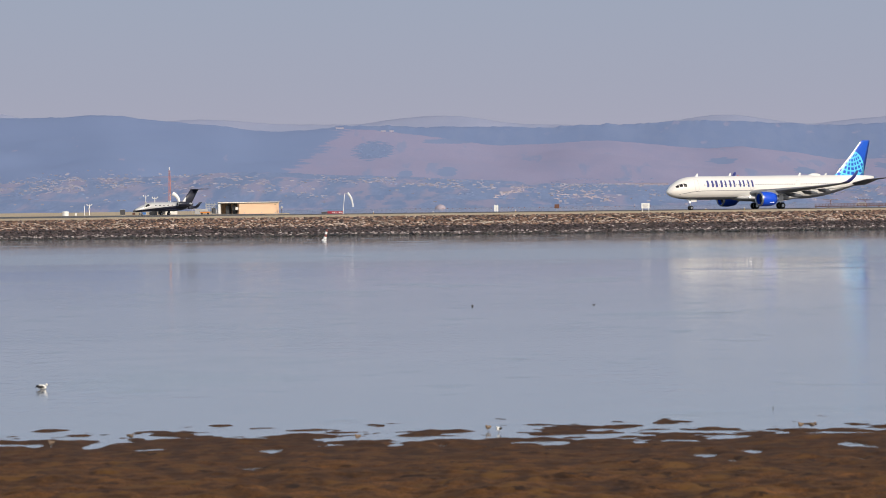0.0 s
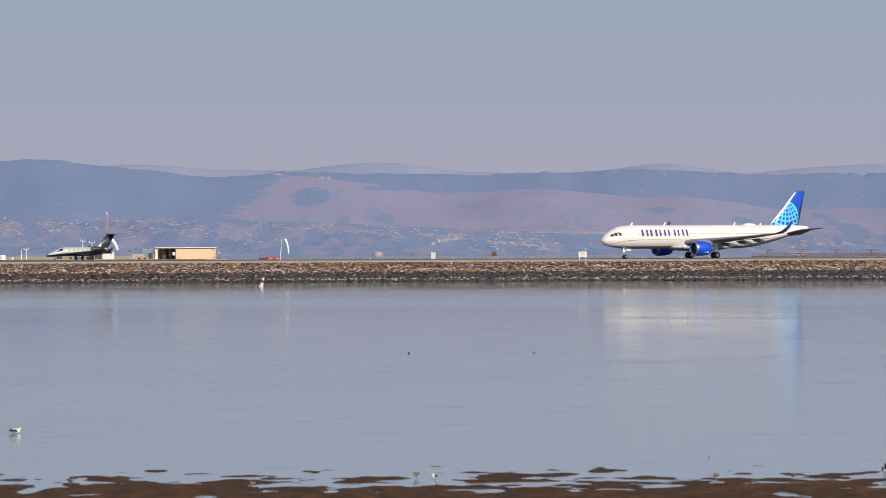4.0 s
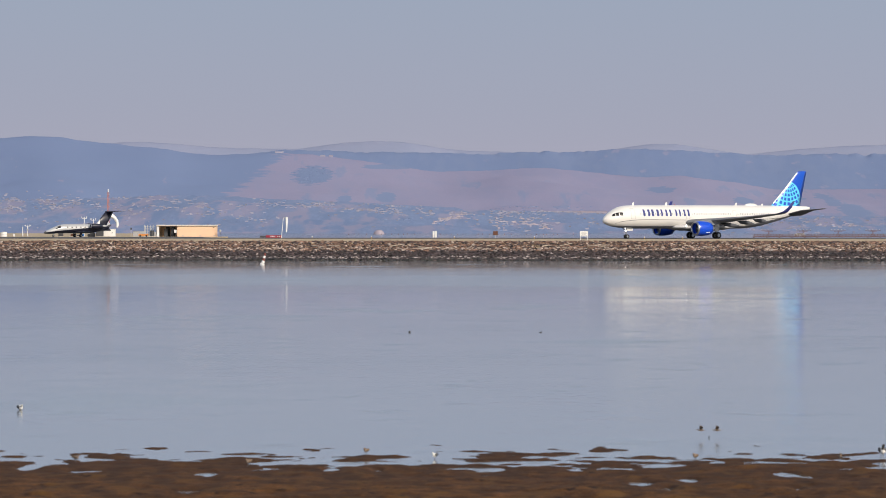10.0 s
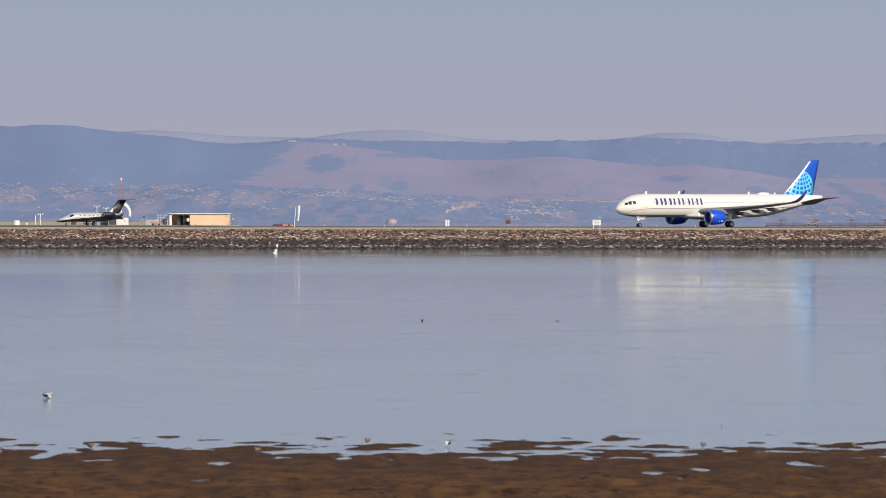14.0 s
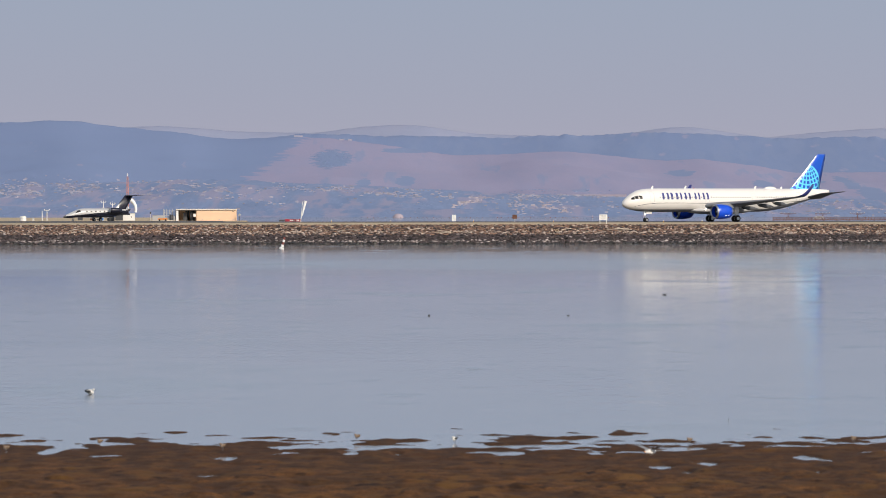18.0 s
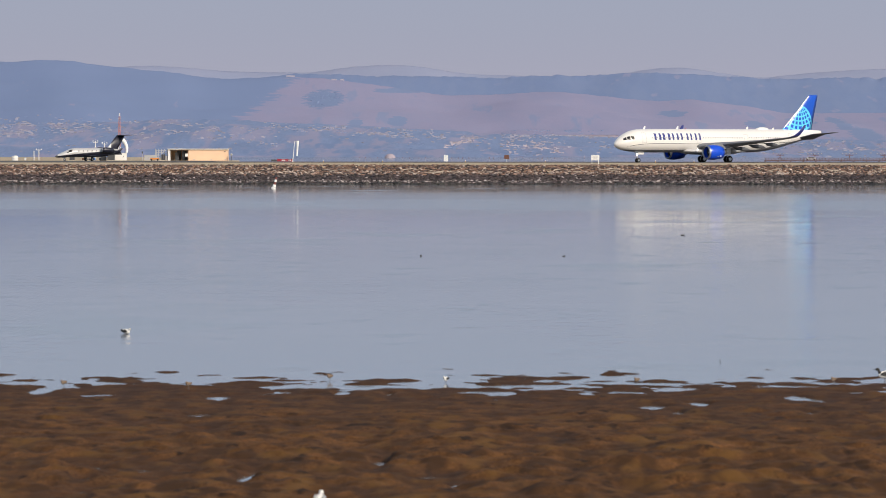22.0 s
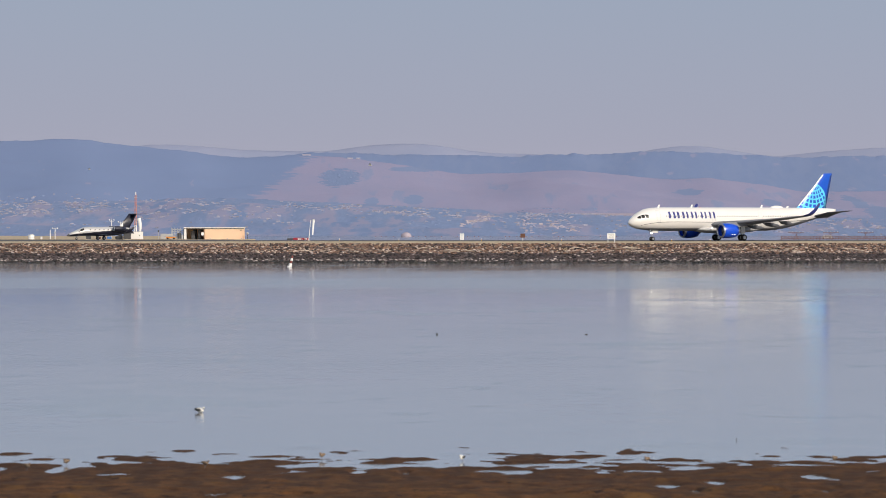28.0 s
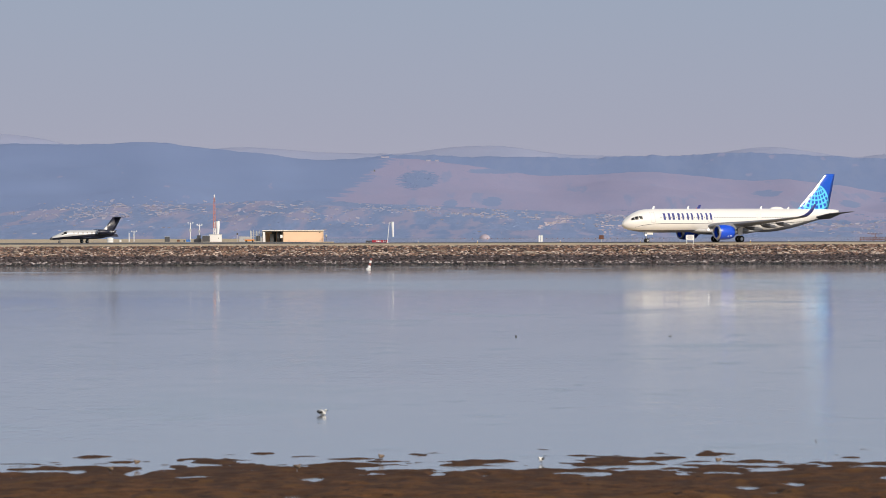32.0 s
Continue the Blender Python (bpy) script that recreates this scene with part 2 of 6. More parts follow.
def soak(m, colour, level):
    """Ground that is dark and wet up to a ragged level above the water."""
    n, l = m.node_tree.nodes, m.node_tree.links
    p = n["Principled BSDF"]
    old = p.inputs["Base Color"].links[0].from_socket
    tc, sp, nz, add, rg, mx = n.new("ShaderNodeTexCoord"), n.new("ShaderNodeSeparateXYZ"), n.new("ShaderNodeTexNoise"), n.new("ShaderNodeMath"), n.new("ShaderNodeMapRange"), n.new("ShaderNodeMixRGB")
    nz.inputs["Scale"].default_value, nz.inputs["Detail"].default_value = 1.2, 5
    add.operation = "MULTIPLY_ADD"
    add.inputs[1].default_value = -0.1
    l.new(tc.outputs["Object"], sp.inputs[0])
    l.new(tc.outputs["Object"], nz.inputs["Vector"])
    l.new(nz.outputs[0], add.inputs[0])
    l.new(sp.outputs[2], add.inputs[2])
    rg.inputs[1].default_value, rg.inputs[2].default_value = level - 0.06, level + 0.05
    rg.inputs[3].default_value = 0.35
    l.new(add.outputs[0], rg.inputs[0])
    l.new(rg.outputs[0], mx.inputs[0])
    mx.inputs[1].default_value = (*colour, 1)
    l.new(old, mx.inputs[2])
    l.new(mx.outputs[0], p.inputs["Base Color"])


def blotch(m, colour, scale, stretch, lo, hi, at=(5, 2, 0)):
    """Patches of another colour with ragged edges."""
    n, l = m.node_tree.nodes, m.node_tree.links
    p = n["Principled BSDF"]
    old = p.inputs["Base Color"].links[0].from_socket
    tc, mp, t, rg, mx = n.new("ShaderNodeTexCoord"), n.new("ShaderNodeMapping"), n.new("ShaderNodeTexNoise"), n.new("ShaderNodeMapRange"), n.new("ShaderNodeMixRGB")
    mp.inputs["Scale"].default_value, mp.inputs["Location"].default_value = stretch, at
    t.inputs["Scale"].default_value, t.inputs["Detail"].default_value = 1 / scale, 6
    rg.inputs[1].default_value, rg.inputs[2].default_value = lo, hi
    l.new(tc.outputs["Object"], mp.inputs[0])
    l.new(mp.outputs[0], t.inputs["Vector"])
    l.new(t.outputs[0], rg.inputs[0])
    l.new(rg.outputs[0], mx.inputs[0])
    l.new(old, mx.inputs[1])
    mx.inputs[2].default_value = (*colour, 1)
    l.new(mx.outputs[0], p.inputs["Base Color"])


blotch(MUD, (0.135, 0.067, 0.022), 0.9, (1, 0.34, 1), 0.54, 0.66)              # ochre patches
blotch(MUD, (0.03, 0.017, 0.011), 0.45, (1, 0.34, 1), 0.59, 0.7, (9, 4, 0))    # black ooze, also painted in for the shade of pits
soak(MUD, (0.055, 0.03, 0.02), 0.05)

SHORE = material("shore_gravel", (0.2, 0.16, 0.12), 0.9, vary=0.3, scale=2, bump=0.03)
EARTH = two_tone("dry_grass_ground", (0.52, 0.41, 0.27), (0.42, 0.33, 0.22), 6.0, 0.4, 0.6, vary=0.2)
ASPHALT = material("asphalt", (0.075, 0.07, 0.068), 0.85, vary=0.15, scale=8)
ROCK_DRY = material("dry_riprap", (0.188, 0.115, 0.085), 0.9, vary=0.45, scale=1.2, fine=6, island=0.6)
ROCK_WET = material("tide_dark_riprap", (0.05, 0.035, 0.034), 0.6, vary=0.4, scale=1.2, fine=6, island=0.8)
ROCK_PALE = material("pale_barnacled_riprap", (0.42, 0.34, 0.29), 0.9, vary=0.3, scale=1.2, fine=6, island=0.4)
ROCK_BARN = material("barnacled_riprap", (0.29, 0.25, 0.24), 0.9, vary=0.35, scale=1.0, fine=6, island=0.6)
ROCK_WEED = material("weed_black_riprap", (0.025, 0.023, 0.02), 0.5, vary=0.4, scale=1.0, fine=6, island=0.6)
DRIFT = material("bleached_driftwood", (0.5, 0.42, 0.34), 0.85, vary=0.2, scale=0.6, random=0.2)
WHITE = material("white_paint", (0.78, 0.77, 0.75), 0.45, vary=0.05, scale=2)
HULL = material("white_airliner_paint", (0.8, 0.785, 0.76), 0.28, vary=0.03, scale=4, coat=0.4)


def belly_grey_and_shade(m):
    """Grey belly, livery aft and painted-in shade forward; its edge rises with the tail."""
    n, l = m.node_tree.nodes, m.node_tree.links
    p = n["Principled BSDF"]
    old = p.inputs["Base Color"].links[0].from_socket
    tc, sp, rise, edge, low, mx = n.new("ShaderNodeTexCoord"), n.new("ShaderNodeSeparateXYZ"), n.new("ShaderNodeMapRange"), n.new("ShaderNodeMath"), n.new("ShaderNodeMath"), n.new("ShaderNodeMixRGB")
    l.new(tc.outputs["Object"], sp.inputs[0])
    rise.inputs[1].default_value, rise.inputs[2].default_value = -8.0, -23.0
    rise.inputs[3].default_value, rise.inputs[4].default_value = 2.2, 4.85
    l.new(sp.outputs[0], rise.inputs[0])
    edge.operation, low.operation = "SUBTRACT", "GREATER_THAN"
    l.new(rise.outputs[0], edge.inputs[0])
    l.new(sp.outputs[2], edge.inputs[1])
    l.new(edge.outputs[0], low.inputs[0])
    low.inputs[1].default_value = 0.0
    l.new(low.outputs[0], mx.inputs[0])
    l.new(old, mx.inputs[1])
    mx.inputs[2].default_value = (0.16, 0.165, 0.19, 1)
    l.new(mx.outputs[0], p.inputs["Base Color"])
    return m


HULL_SKIN = belly_grey_and_shade(material("white_over_grey_shaded_airliner_paint", (0.77, 0.745, 0.715), 0.28, vary=0.03, scale=4, coat=0.4))
LAMP = material("landing_lamp_glass", (0.8, 0.8, 0.78), 0.2, vary=0.0)
LAMP.node_tree.nodes["Principled BSDF"].inputs["Emission Color"].default_value = (1, 0.96, 0.88, 1)
LAMP.node_tree.nodes["Principled BSDF"].inputs["Emission Strength"].default_value = 8.0
GREY = material("grey_paint", (0.42, 0.42, 0.43), 0.5, vary=0.08, scale=2)
WING = material("grey_wing_paint", (0.2, 0.207, 0.225), 0.45, vary=0.08, scale=3)
FAIRING = material("dark_grey_fairing_paint", (0.095, 0.098, 0.11), 0.5, vary=0.08, scale=2)
BLUE = material("bright_blue_paint", (0.008, 0.075, 0.62), 0.3, vary=0.06, scale=2, coat=0.4)
NAVY = material("navy_paint", (0.03, 0.04, 0.2), 0.4, vary=0.05)
BLACK = material("black_rubber", (0.018, 0.018, 0.019), 0.8, vary=0.15, scale=0.5)
GLASS = material("dark_cabin_glass", (0.006, 0.007, 0.01), 0.35, vary=0.0, spec=0.2)
CABIN = material("cabin_window", (0.22, 0.22, 0.245), 0.3, vary=0.05)
STEEL = material("bare_steel", (0.55, 0.55, 0.56), 0.32, 0.9, vary=0.08, scale=1)
DARK = material("dark_grey_paint", (0.06, 0.062, 0.068), 0.5, vary=0.12)
JET_DARK = material("gloss_midnight_paint", (0.012, 0.013, 0.028), 0.42, vary=0.05, coat=0.25)
JET_SILVER = material("silver_jet_paint", (0.66, 0.65, 0.64), 0.3, 0.1, vary=0.05)
PEACH = material("peach_wall_paint", (0.78, 0.54, 0.37), 0.85, vary=0.06, scale=2)
ROOF = material("pale_roof", (0.78, 0.72, 0.64), 0.8, vary=0.08, scale=2)
RED = material("red_sign_paint", (0.34, 0.02, 0.04), 0.5, vary=0.1)
ORANGE = material("orange_paint", (0.65, 0.24, 0.04), 0.55, vary=0.1)
YELLOW = material("yellow_paint", (0.7, 0.42, 0.04), 0.5, vary=0.1)
BROWN = material("brown_sign_paint", (0.12, 0.05, 0.025), 0.6, vary=0.2)
PIER = material("rust_brown_pier_steel", (0.15, 0.083, 0.078), 0.7, vary=0.25, scale=1)
# Mast red with the distance haze mixed into its colour.
HAZED_RED = material("hazed_red_paint", (0.48, 0.2, 0.17), 0.6, vary=0.1)
DULL_RED = material("dull_red_paint", (0.2, 0.06, 0.05), 0.6, vary=0.15)
MAST_RED = material("aviation_red_paint", (0.55, 0.12, 0.08), 0.55, vary=0.1)
BLUE_BOX = material("blue_cabinet_paint", (0.05, 0.18, 0.5), 0.5, vary=0.1)
CLOTH = material("white_nylon", (0.8, 0.8, 0.8), 0.8, vary=0.05)
CONCRETE = material("pale_concrete", (0.5, 0.45, 0.38), 0.9, vary=0.12, scale=3)
PLUME_WHITE = material("white_plumage", (0.75, 0.73, 0.7), 0.8, vary=0.08, scale=0.1)
PLUME_BROWN = material("brown_plumage", (0.17, 0.115, 0.075), 0.8, vary=0.3, scale=0.08)
PLUME_DARK = material("dark_plumage", (0.03, 0.028, 0.028), 0.7, vary=0.2, scale=0.08)
PLUME_BUFF = material("buff_plumage", (0.2, 0.15, 0.115), 0.8, vary=0.25, scale=0.08)
PLUME_RUST = material("cinnamon_plumage", (0.22, 0.145, 0.095), 0.8, vary=0.2, scale=0.08)
LEG = material("slate_leg", (0.14, 0.14, 0.15), 0.6, vary=0.1, scale=0.05)


def livery_fin():
    """Fin paint: bright blue, with a pale blue lattice disc low down."""
    m = material("fin_blue_with_pale_lattice", (0.006, 0.085, 0.55), 0.3, vary=0.05, coat=0.3)
    n, l = m.node_tree.nodes, m.node_tree.links
    p = n["Principled BSDF"]
    base = p.inputs["Base Color"].links[0].from_socket

    def calc(op, a, b=None, c=None):
        k = n.new("ShaderNodeMath")
        k.operation = op
        for i, v in enumerate((a, b, c)):
            if v is None:
                continue
            if isinstance(v, (int, float)):
                k.inputs[i].default_value = v
            else:
                l.new(v, k.inputs[i])
        return k.outputs[0]

    tc, sp = n.new("ShaderNodeTexCoord"), n.new("ShaderNodeSeparateXYZ")
    l.new(tc.outputs["Object"], sp.inputs[0])
    dx = calc("ADD", sp.outputs[0], 18.15)     # centre of the disc in the airliner's space
    dz = calc("ADD", sp.outputs[2], -6.9)
    r = calc("SQRT", calc("ADD", calc("MULTIPLY", dx, dx), calc("MULTIPLY", dz, dz)))
    disc = calc("LESS_THAN", r, 3.42)
    rim = calc("MULTIPLY", calc("GREATER_THAN", r, 3.2), disc)
    px, pz = calc("ADD", dx, 0.5), calc("ADD", dz, -4.3)     # the grid's pole, above the leading edge
    far = calc("SQRT", calc("ADD", calc("MULTIPLY", px, px), calc("MULTIPLY", pz, pz)))
    rings = calc("LESS_THAN", calc("FRACT", calc("MULTIPLY", calc("POWER", far, 0.8), 2.1)), 0.34)
    rays = calc("LESS_THAN", calc("FRACT", calc("MULTIPLY", calc("ARCTAN2", px, pz), 5.6)), 0.4)
    light = calc("MULTIPLY", disc, calc("MAXIMUM", calc("MAXIMUM", rings, rays), rim))
    mx = n.new("ShaderNodeMixRGB")
    l.new(light, mx.inputs[0])
    l.new(base, mx.inputs[1])
    mx.inputs[2].default_value = (0.13, 0.62, 0.95, 1)
    l.new(mx.outputs[0], p.inputs["Base Color"])
    return m


FIN = livery_fin()


# ---- shape helpers ----
def mesh_of(bm, name):
    me = bpy.data.meshes.new(name)
    bmesh.ops.recalc_face_normals(bm, faces=bm.faces)
    bm.to_mesh(me)
    bm.free()
    return me


def part(name, bm, mat, parent=None, label="", smooth=False, at=None):
    """One mesh object, under a thing or a part."""
    me = bm if isinstance(bm, bpy.types.Mesh) else mesh_of(bm, name)
    if not me.materials:
        me.materials.append(mat)
    if smooth:
        for p in me.polygons:
            p.use_smooth = True
    ob = new(name, me)
    if parent:
        ob.parent = parent
    if at is not None:
        ob.matrix_basis = at
    if label:
        tagged(ob, label)
    return ob


def thing(name, m, label, category, group="", kind=""):
    ob = new(name)
    ob.empty_display_size = 0.2
    ob.matrix_basis = m
    return tagged(ob, label, category, group, kind)


def box(bm, x0, x1, y0, y1, z0, z1, bevel=0.0):
    r = bmesh.ops.create_cube(bm, size=1, matrix=Matrix.Translation(((x0 + x1) / 2, (y0 + y1) / 2, (z0 + z1) / 2)) @ Matrix.Diagonal((x1 - x0, y1 - y0, z1 - z0, 1)))
    if bevel:
        bmesh.ops.bevel(bm, geom=[e for e in bm.edges if all(v in r["verts"] for v in e.verts)], offset=bevel, segments=2, affect="EDGES")
    return bm


def boxes(*specs, bevel=0.0):
    bm = bmesh.new()
    for s in specs:
        box(bm, *s, bevel=bevel)
    return bm


def rod(bm, a, b, r0, r1=None, seg=10):
    a, b = Vector(a), Vector(b)
    d = b - a
    m = Matrix.Translation((a + b) / 2) @ d.to_track_quat("Z", "Y").to_matrix().to_4x4()
    bmesh.ops.create_cone(bm, cap_ends=True, segments=seg, radius1=r0, radius2=r0 if r1 is None else r1, depth=d.length, matrix=m)
    return bm


def rods(*specs, seg=10):
    bm = bmesh.new()
    for s in specs:
        rod(bm, *s, seg=seg)
    return bm


def ball(bm, c, rx, ry, rz, seg=12, m=None):
    bmesh.ops.create_uvsphere(bm, u_segments=seg, v_segments=max(6, seg * 2 // 3), radius=1, matrix=Matrix.Translation(c) @ (m or Matrix()) @ Matrix.Diagonal((rx, ry, rz, 1)))
    return bm


def loft(bm, rings, closed=True, caps=True):
    """A skin over rings of equally many points."""
    made = [[bm.verts.new(p) for p in ring] for ring in rings]
    k = len(made[0])
    for a, b in zip(made, made[1:]):
        for i in range(k if closed else k - 1):
            bm.faces.new((a[i], a[(i + 1) % k], b[(i + 1) % k], b[i]))
    if caps and closed:
        bm.faces.new(made[0][::-1])
        bm.faces.new(made[-1])
    return bm


def oval(x, zc, rw, rh, k=32, yc=0.0):
    return [(x, yc + rw * math.cos(2 * math.pi * i / k), zc + rh * math.sin(2 * math.pi * i / k)) for i in range(k)]


def foil(le, te, thick, up):
    """A wing section from leading to trailing edge; up is its thickness direction."""
    le, te, up = Vector(le), Vector(te), Vector(up).normalized()
    out = []
    fr = (0.0, 0.03, 0.12, 0.3, 0.55, 0.8, 1.0)
    th = (0.0, 0.42, 0.8, 1.0, 0.8, 0.38, 0.03)
    for f, h in zip(fr, th):
        out.append(le.lerp(te, f) + up * thick * 0.6 * h)
    for f, h in list(zip(fr, th))[-2:0:-1]:
        out.append(le.lerp(te, f) - up * thick * 0.4 * h)
    return out


def turned(bm, profile, axis_point, seg=28):
    """A body of revolution round the x axis through axis_point; profile of (x, radius)."""
    ax = Vector(axis_point)
    return loft(bm, [[ax + Vector((x, r * math.cos(2 * math.pi * i / seg), r * math.sin(2 * math.pi * i / seg))) for i in range(seg)] for x, r in profile])


# ---- the bay, the mudflat, the dyke and the airfield ----
def sheet(name, xs, ys, height, mats, pick=None, smooth=True):
    """A sheet of ground over a grid, with its height and its material at each place."""
    nx, ny = len(xs), len(ys)
    gx, gy = np.meshgrid(np.array(xs, float), np.array(ys, float))
    gz = height(gx, gy)
    me = bpy.data.meshes.new(name)
    co = np.stack([gx, gy, gz], -1).reshape(-1, 3)
    me.vertices.add(nx * ny)
    me.vertices.foreach_set("co", co.ravel())
    i = np.arange(nx * ny).reshape(ny, nx)
    quads = np.stack([i[:-1, :-1], i[:-1, 1:], i[1:, 1:], i[1:, :-1]], -1).reshape(-1, 4)
    me.loops.add(len(quads) * 4)
    me.loops.foreach_set("vertex_index", quads.ravel())
    me.polygons.add(len(quads))
    me.polygons.foreach_set("loop_start", np.arange(0, len(quads) * 4, 4))
    me.polygons.foreach_set("use_smooth", np.full(len(quads), smooth))
    for m in mats:
        me.materials.append(m)
    if pick is not None:
        c = co[quads].mean(1)
        me.polygons.foreach_set("material_index", pick(c[:, 0], c[:, 1]).astype(np.int32))
    me.update()
    me.validate()
    return new(name, me)


_rng = np.random.default_rng(7)
_tables = [_rng.random((256, 256)) for _ in range(8)]


def lumps(x, y, size, seed=0, octaves=4, gain=0.5):
    """Smooth chance relief between 0 and 1, with lumps of about the given size."""
    total, amp, norm = np.zeros_like(x, dtype=float), 1.0, 0.0
    for o in range(octaves):
        tb = _tables[(seed + o) % 8]
        fx, fy = x / size + 17.3 * seed, y / size + 9.1 * seed
        ix, iy = np.floor(fx).astype(int), np.floor(fy).astype(int)
        ux, uy = fx - ix, fy - iy
        ux, uy = ux * ux * (3 - 2 * ux), uy * uy * (3 - 2 * uy)
        a, b = tb[iy % 256, ix % 256], tb[iy % 256, (ix + 1) % 256]
        c, d = tb[(iy + 1) % 256, ix % 256], tb[(iy + 1) % 256, (ix + 1) % 256]
        total += amp * ((a * (1 - ux) + b * ux) * (1 - uy) + (c * (1 - ux) + d * ux) * uy)
        norm += amp
        amp *= gain
        size /= 2
    return total / norm


def spread(core, step, far, growth=1.35):
    """Grid lines: even in the core, ever wider towards the far ends."""
    lo, hi = core
    out = list(np.arange(lo, hi + step / 2, step))
    s = step
    while out[-1] < far[1]:
        s *= growth
        out.append(out[-1] + s)
    s = step
    while out[0] > far[0]:
        s *= growth
        out.insert(0, out[0] - s)
    return out


tagged(sheet("bay_water", np.linspace(-6000, 6000, 3), np.linspace(-300, 4900, 3), lambda x, y: x * 0, [WATER]),
       "calm grey-blue bay water with faint ripples", "water", kind="structure")


# pools left by the tide: place, half width and half length
POOLS = (
    (-1.21, 118.3, 0.26, 1.7), (-3.82, 113.0, 0.25, 1.6), (-5.83, 149.1, 0.36, 1.31), (-2.55, 151.7, 0.27, 1.36),
    (5.55, 143.7, 0.38, 1.52), (6.8, 145.9, 0.34, 1.26), (9.57, 149.1, 0.39, 1.64), (6.05, 141.0, 0.18, 0.88),
    (9.25, 140.7, 0.16, 0.88), (-10.72, 153.1, 0.37, 1.73), (-5.88, 139.3, 0.36, 1.15), (-7.07, 112.8, 0.23, 0.94),
    (-1.27, 151.1, 0.14, 0.84))


def mud_height(x, y):
    edge = 156.8 + 3.4 * (lumps(x, y * 0 + 3.0, 9.0, 1, 2) - 0.5)
    rise = np.clip((edge - y) * 0.0065, -0.35, 0.14)
    patch = (lumps(x * 0.75, y * 0.46, 0.9, 2, 4, 0.53) - 0.5) * 0.23
    near = np.clip((152 - y) / 34, 0, 1)
    clod = (lumps(x, y * 0.7, 0.8, 6, 4, 0.6) - 0.5) * 0.2 * (0.25 + 0.75 * near)
    swell = (lumps(x, y * 0.75, 1.9, 3, 4, 0.6) - 0.48) * 0.6 * near ** 1.6
    ragged = 0.9 * (lumps(x, y * 0.3, 0.35, 5, 3, 0.6) - 0.5)
    bank = np.clip((46 - y) / 34, 0, 1)
    even = np.clip((y - 92) / 10, 0, 1)
    ground = rise + (patch * (1 - 0.55 * near) + clod + swell) * even + bank * bank * (3 - 2 * bank) * 4.85
    for px, py, wide, deep in POOLS:
        r2 = ((x - px) / wide) ** 2 + ((y - py) / deep) ** 2
        dip = np.clip(2.2 * np.exp(-np.minimum(r2, 40) * 1.9) + 1.3 * ragged * (r2 < 2.5), 0, 1)
        near_side = np.exp(-np.minimum(((x - px) / (wide * 1.3)) ** 2 + ((y - py + deep * 1.6) / (deep * 1.5)) ** 2, 40))
        ground = ground * (1 - 0.5 * near_side)          # the lip towards the shore is worn low
        ground = ground * (1 - dip) - 0.05 * dip
    return ground


mud = sheet("mudflat_ground", spread((-17.5, 17.5), 0.09, (-900, 900)), spread((104, 173), 0.125, (-260, 176)), mud_height, [MUD, SHORE],
            pick=lambda x, y: y < 44)
tagged(mud, "wet brown tidal mud with pools and low hummocks", "mudflat", kind="structure")


def far_edge(x):
    """How deep the airfield is behind the dyke: deep on the side of the small jet, narrow elsewhere."""
    return np.interp(x, [-49.5, -47.5, -38.5, -37.0], [1315, 1095, 1095, 1032])


def field(name, xs, rows, mats):
    """The airfield's sheet; its last rows follow the far edge."""
    v, f = [], []
    for x in xs:
        e = float(far_edge(np.array(x)))
        for y, z in rows:
            v.append((x, y if y is not None else 0, z))
        v += [(x, 968 + (e - 968) * 0.3, G), (x, 968 + (e - 968) * 0.7, G), (x, e, G), (x, e + 8, G - 0.9), (x, e + 20, -1.5)]
    k = len(rows) + 5
    for i in range(len(xs) - 1):
        for j in range(k - 1):
            f.append((i * k + j, (i + 1) * k + j, (i + 1) * k + j + 1, i * k + j + 1))
    me = bpy.data.meshes.new(name)
    me.from_pydata(v, [], f)
    for m in mats:
        me.materials.append(m)
    for i, p in enumerate(me.polygons):
        p.material_index = 1 if i % (k - 1) < 4 else 0
    return new(name, me)


xs_field = sorted(set([-4000, -1500, -700] + list(range(-400, 401, 20)) + [-50 + 0.5 * q for q in range(28)] + [700, 1500, 4000]))
tagged(field("airfield_ground", xs_field, [(870, -3), (897, -0.8), (903, 0), (910, 0.85), (916, 1.7), (920.5, 2.55), (922.5, 2.92), (930, 3.06), (968, G)], [EARTH, ROCK_WET]),
       "flat dry-grass airfield behind a rock dyke", "ground", kind="structure")

# the taxiway: thin slabs of asphalt
bm = bmesh.new()
box(bm, -4000, -41, 980, 1064, G - 0.3, G + 0.02)
part("taxiway_road", bm, ASPHALT)
bm = bmesh.new()
box(bm, -41, 4000, 980, 1026, G - 0.3, G + 0.02)
part("taxiway_road", bm, ASPHALT)
for ob in [o for o in scene.objects if o.name.startswith("taxiway_road")]:
    tagged(ob, "grey asphalt taxiway along the dyke", "road", kind="structure")

# riprap: a few rock shapes, thrown on the slope
rock_rng = random.Random(11)


def rock_shape(seed):
    r = random.Random(seed)
    bm = bmesh.new()
    bmesh.ops.create_icosphere(bm, subdivisions=1, radius=1)
    for v in bm.verts:
        v.co *= r.uniform(0.68, 1.2)
    vs = [tuple(v.co) for v in bm.verts]
    fs = [tuple(v.index for v in fc.verts) for fc in bm.faces]
    bm.free()
    return vs, fs


SHAPES = [rock_shape(i) for i in range(9)]


def slope_z(y):
    return float(np.interp(y, [897, 903, 910, 916, 920.5, 922.5, 930, 968], [-0.8, 0, 0.85, 1.7, 2.55, 2.92, 3.06, G]))


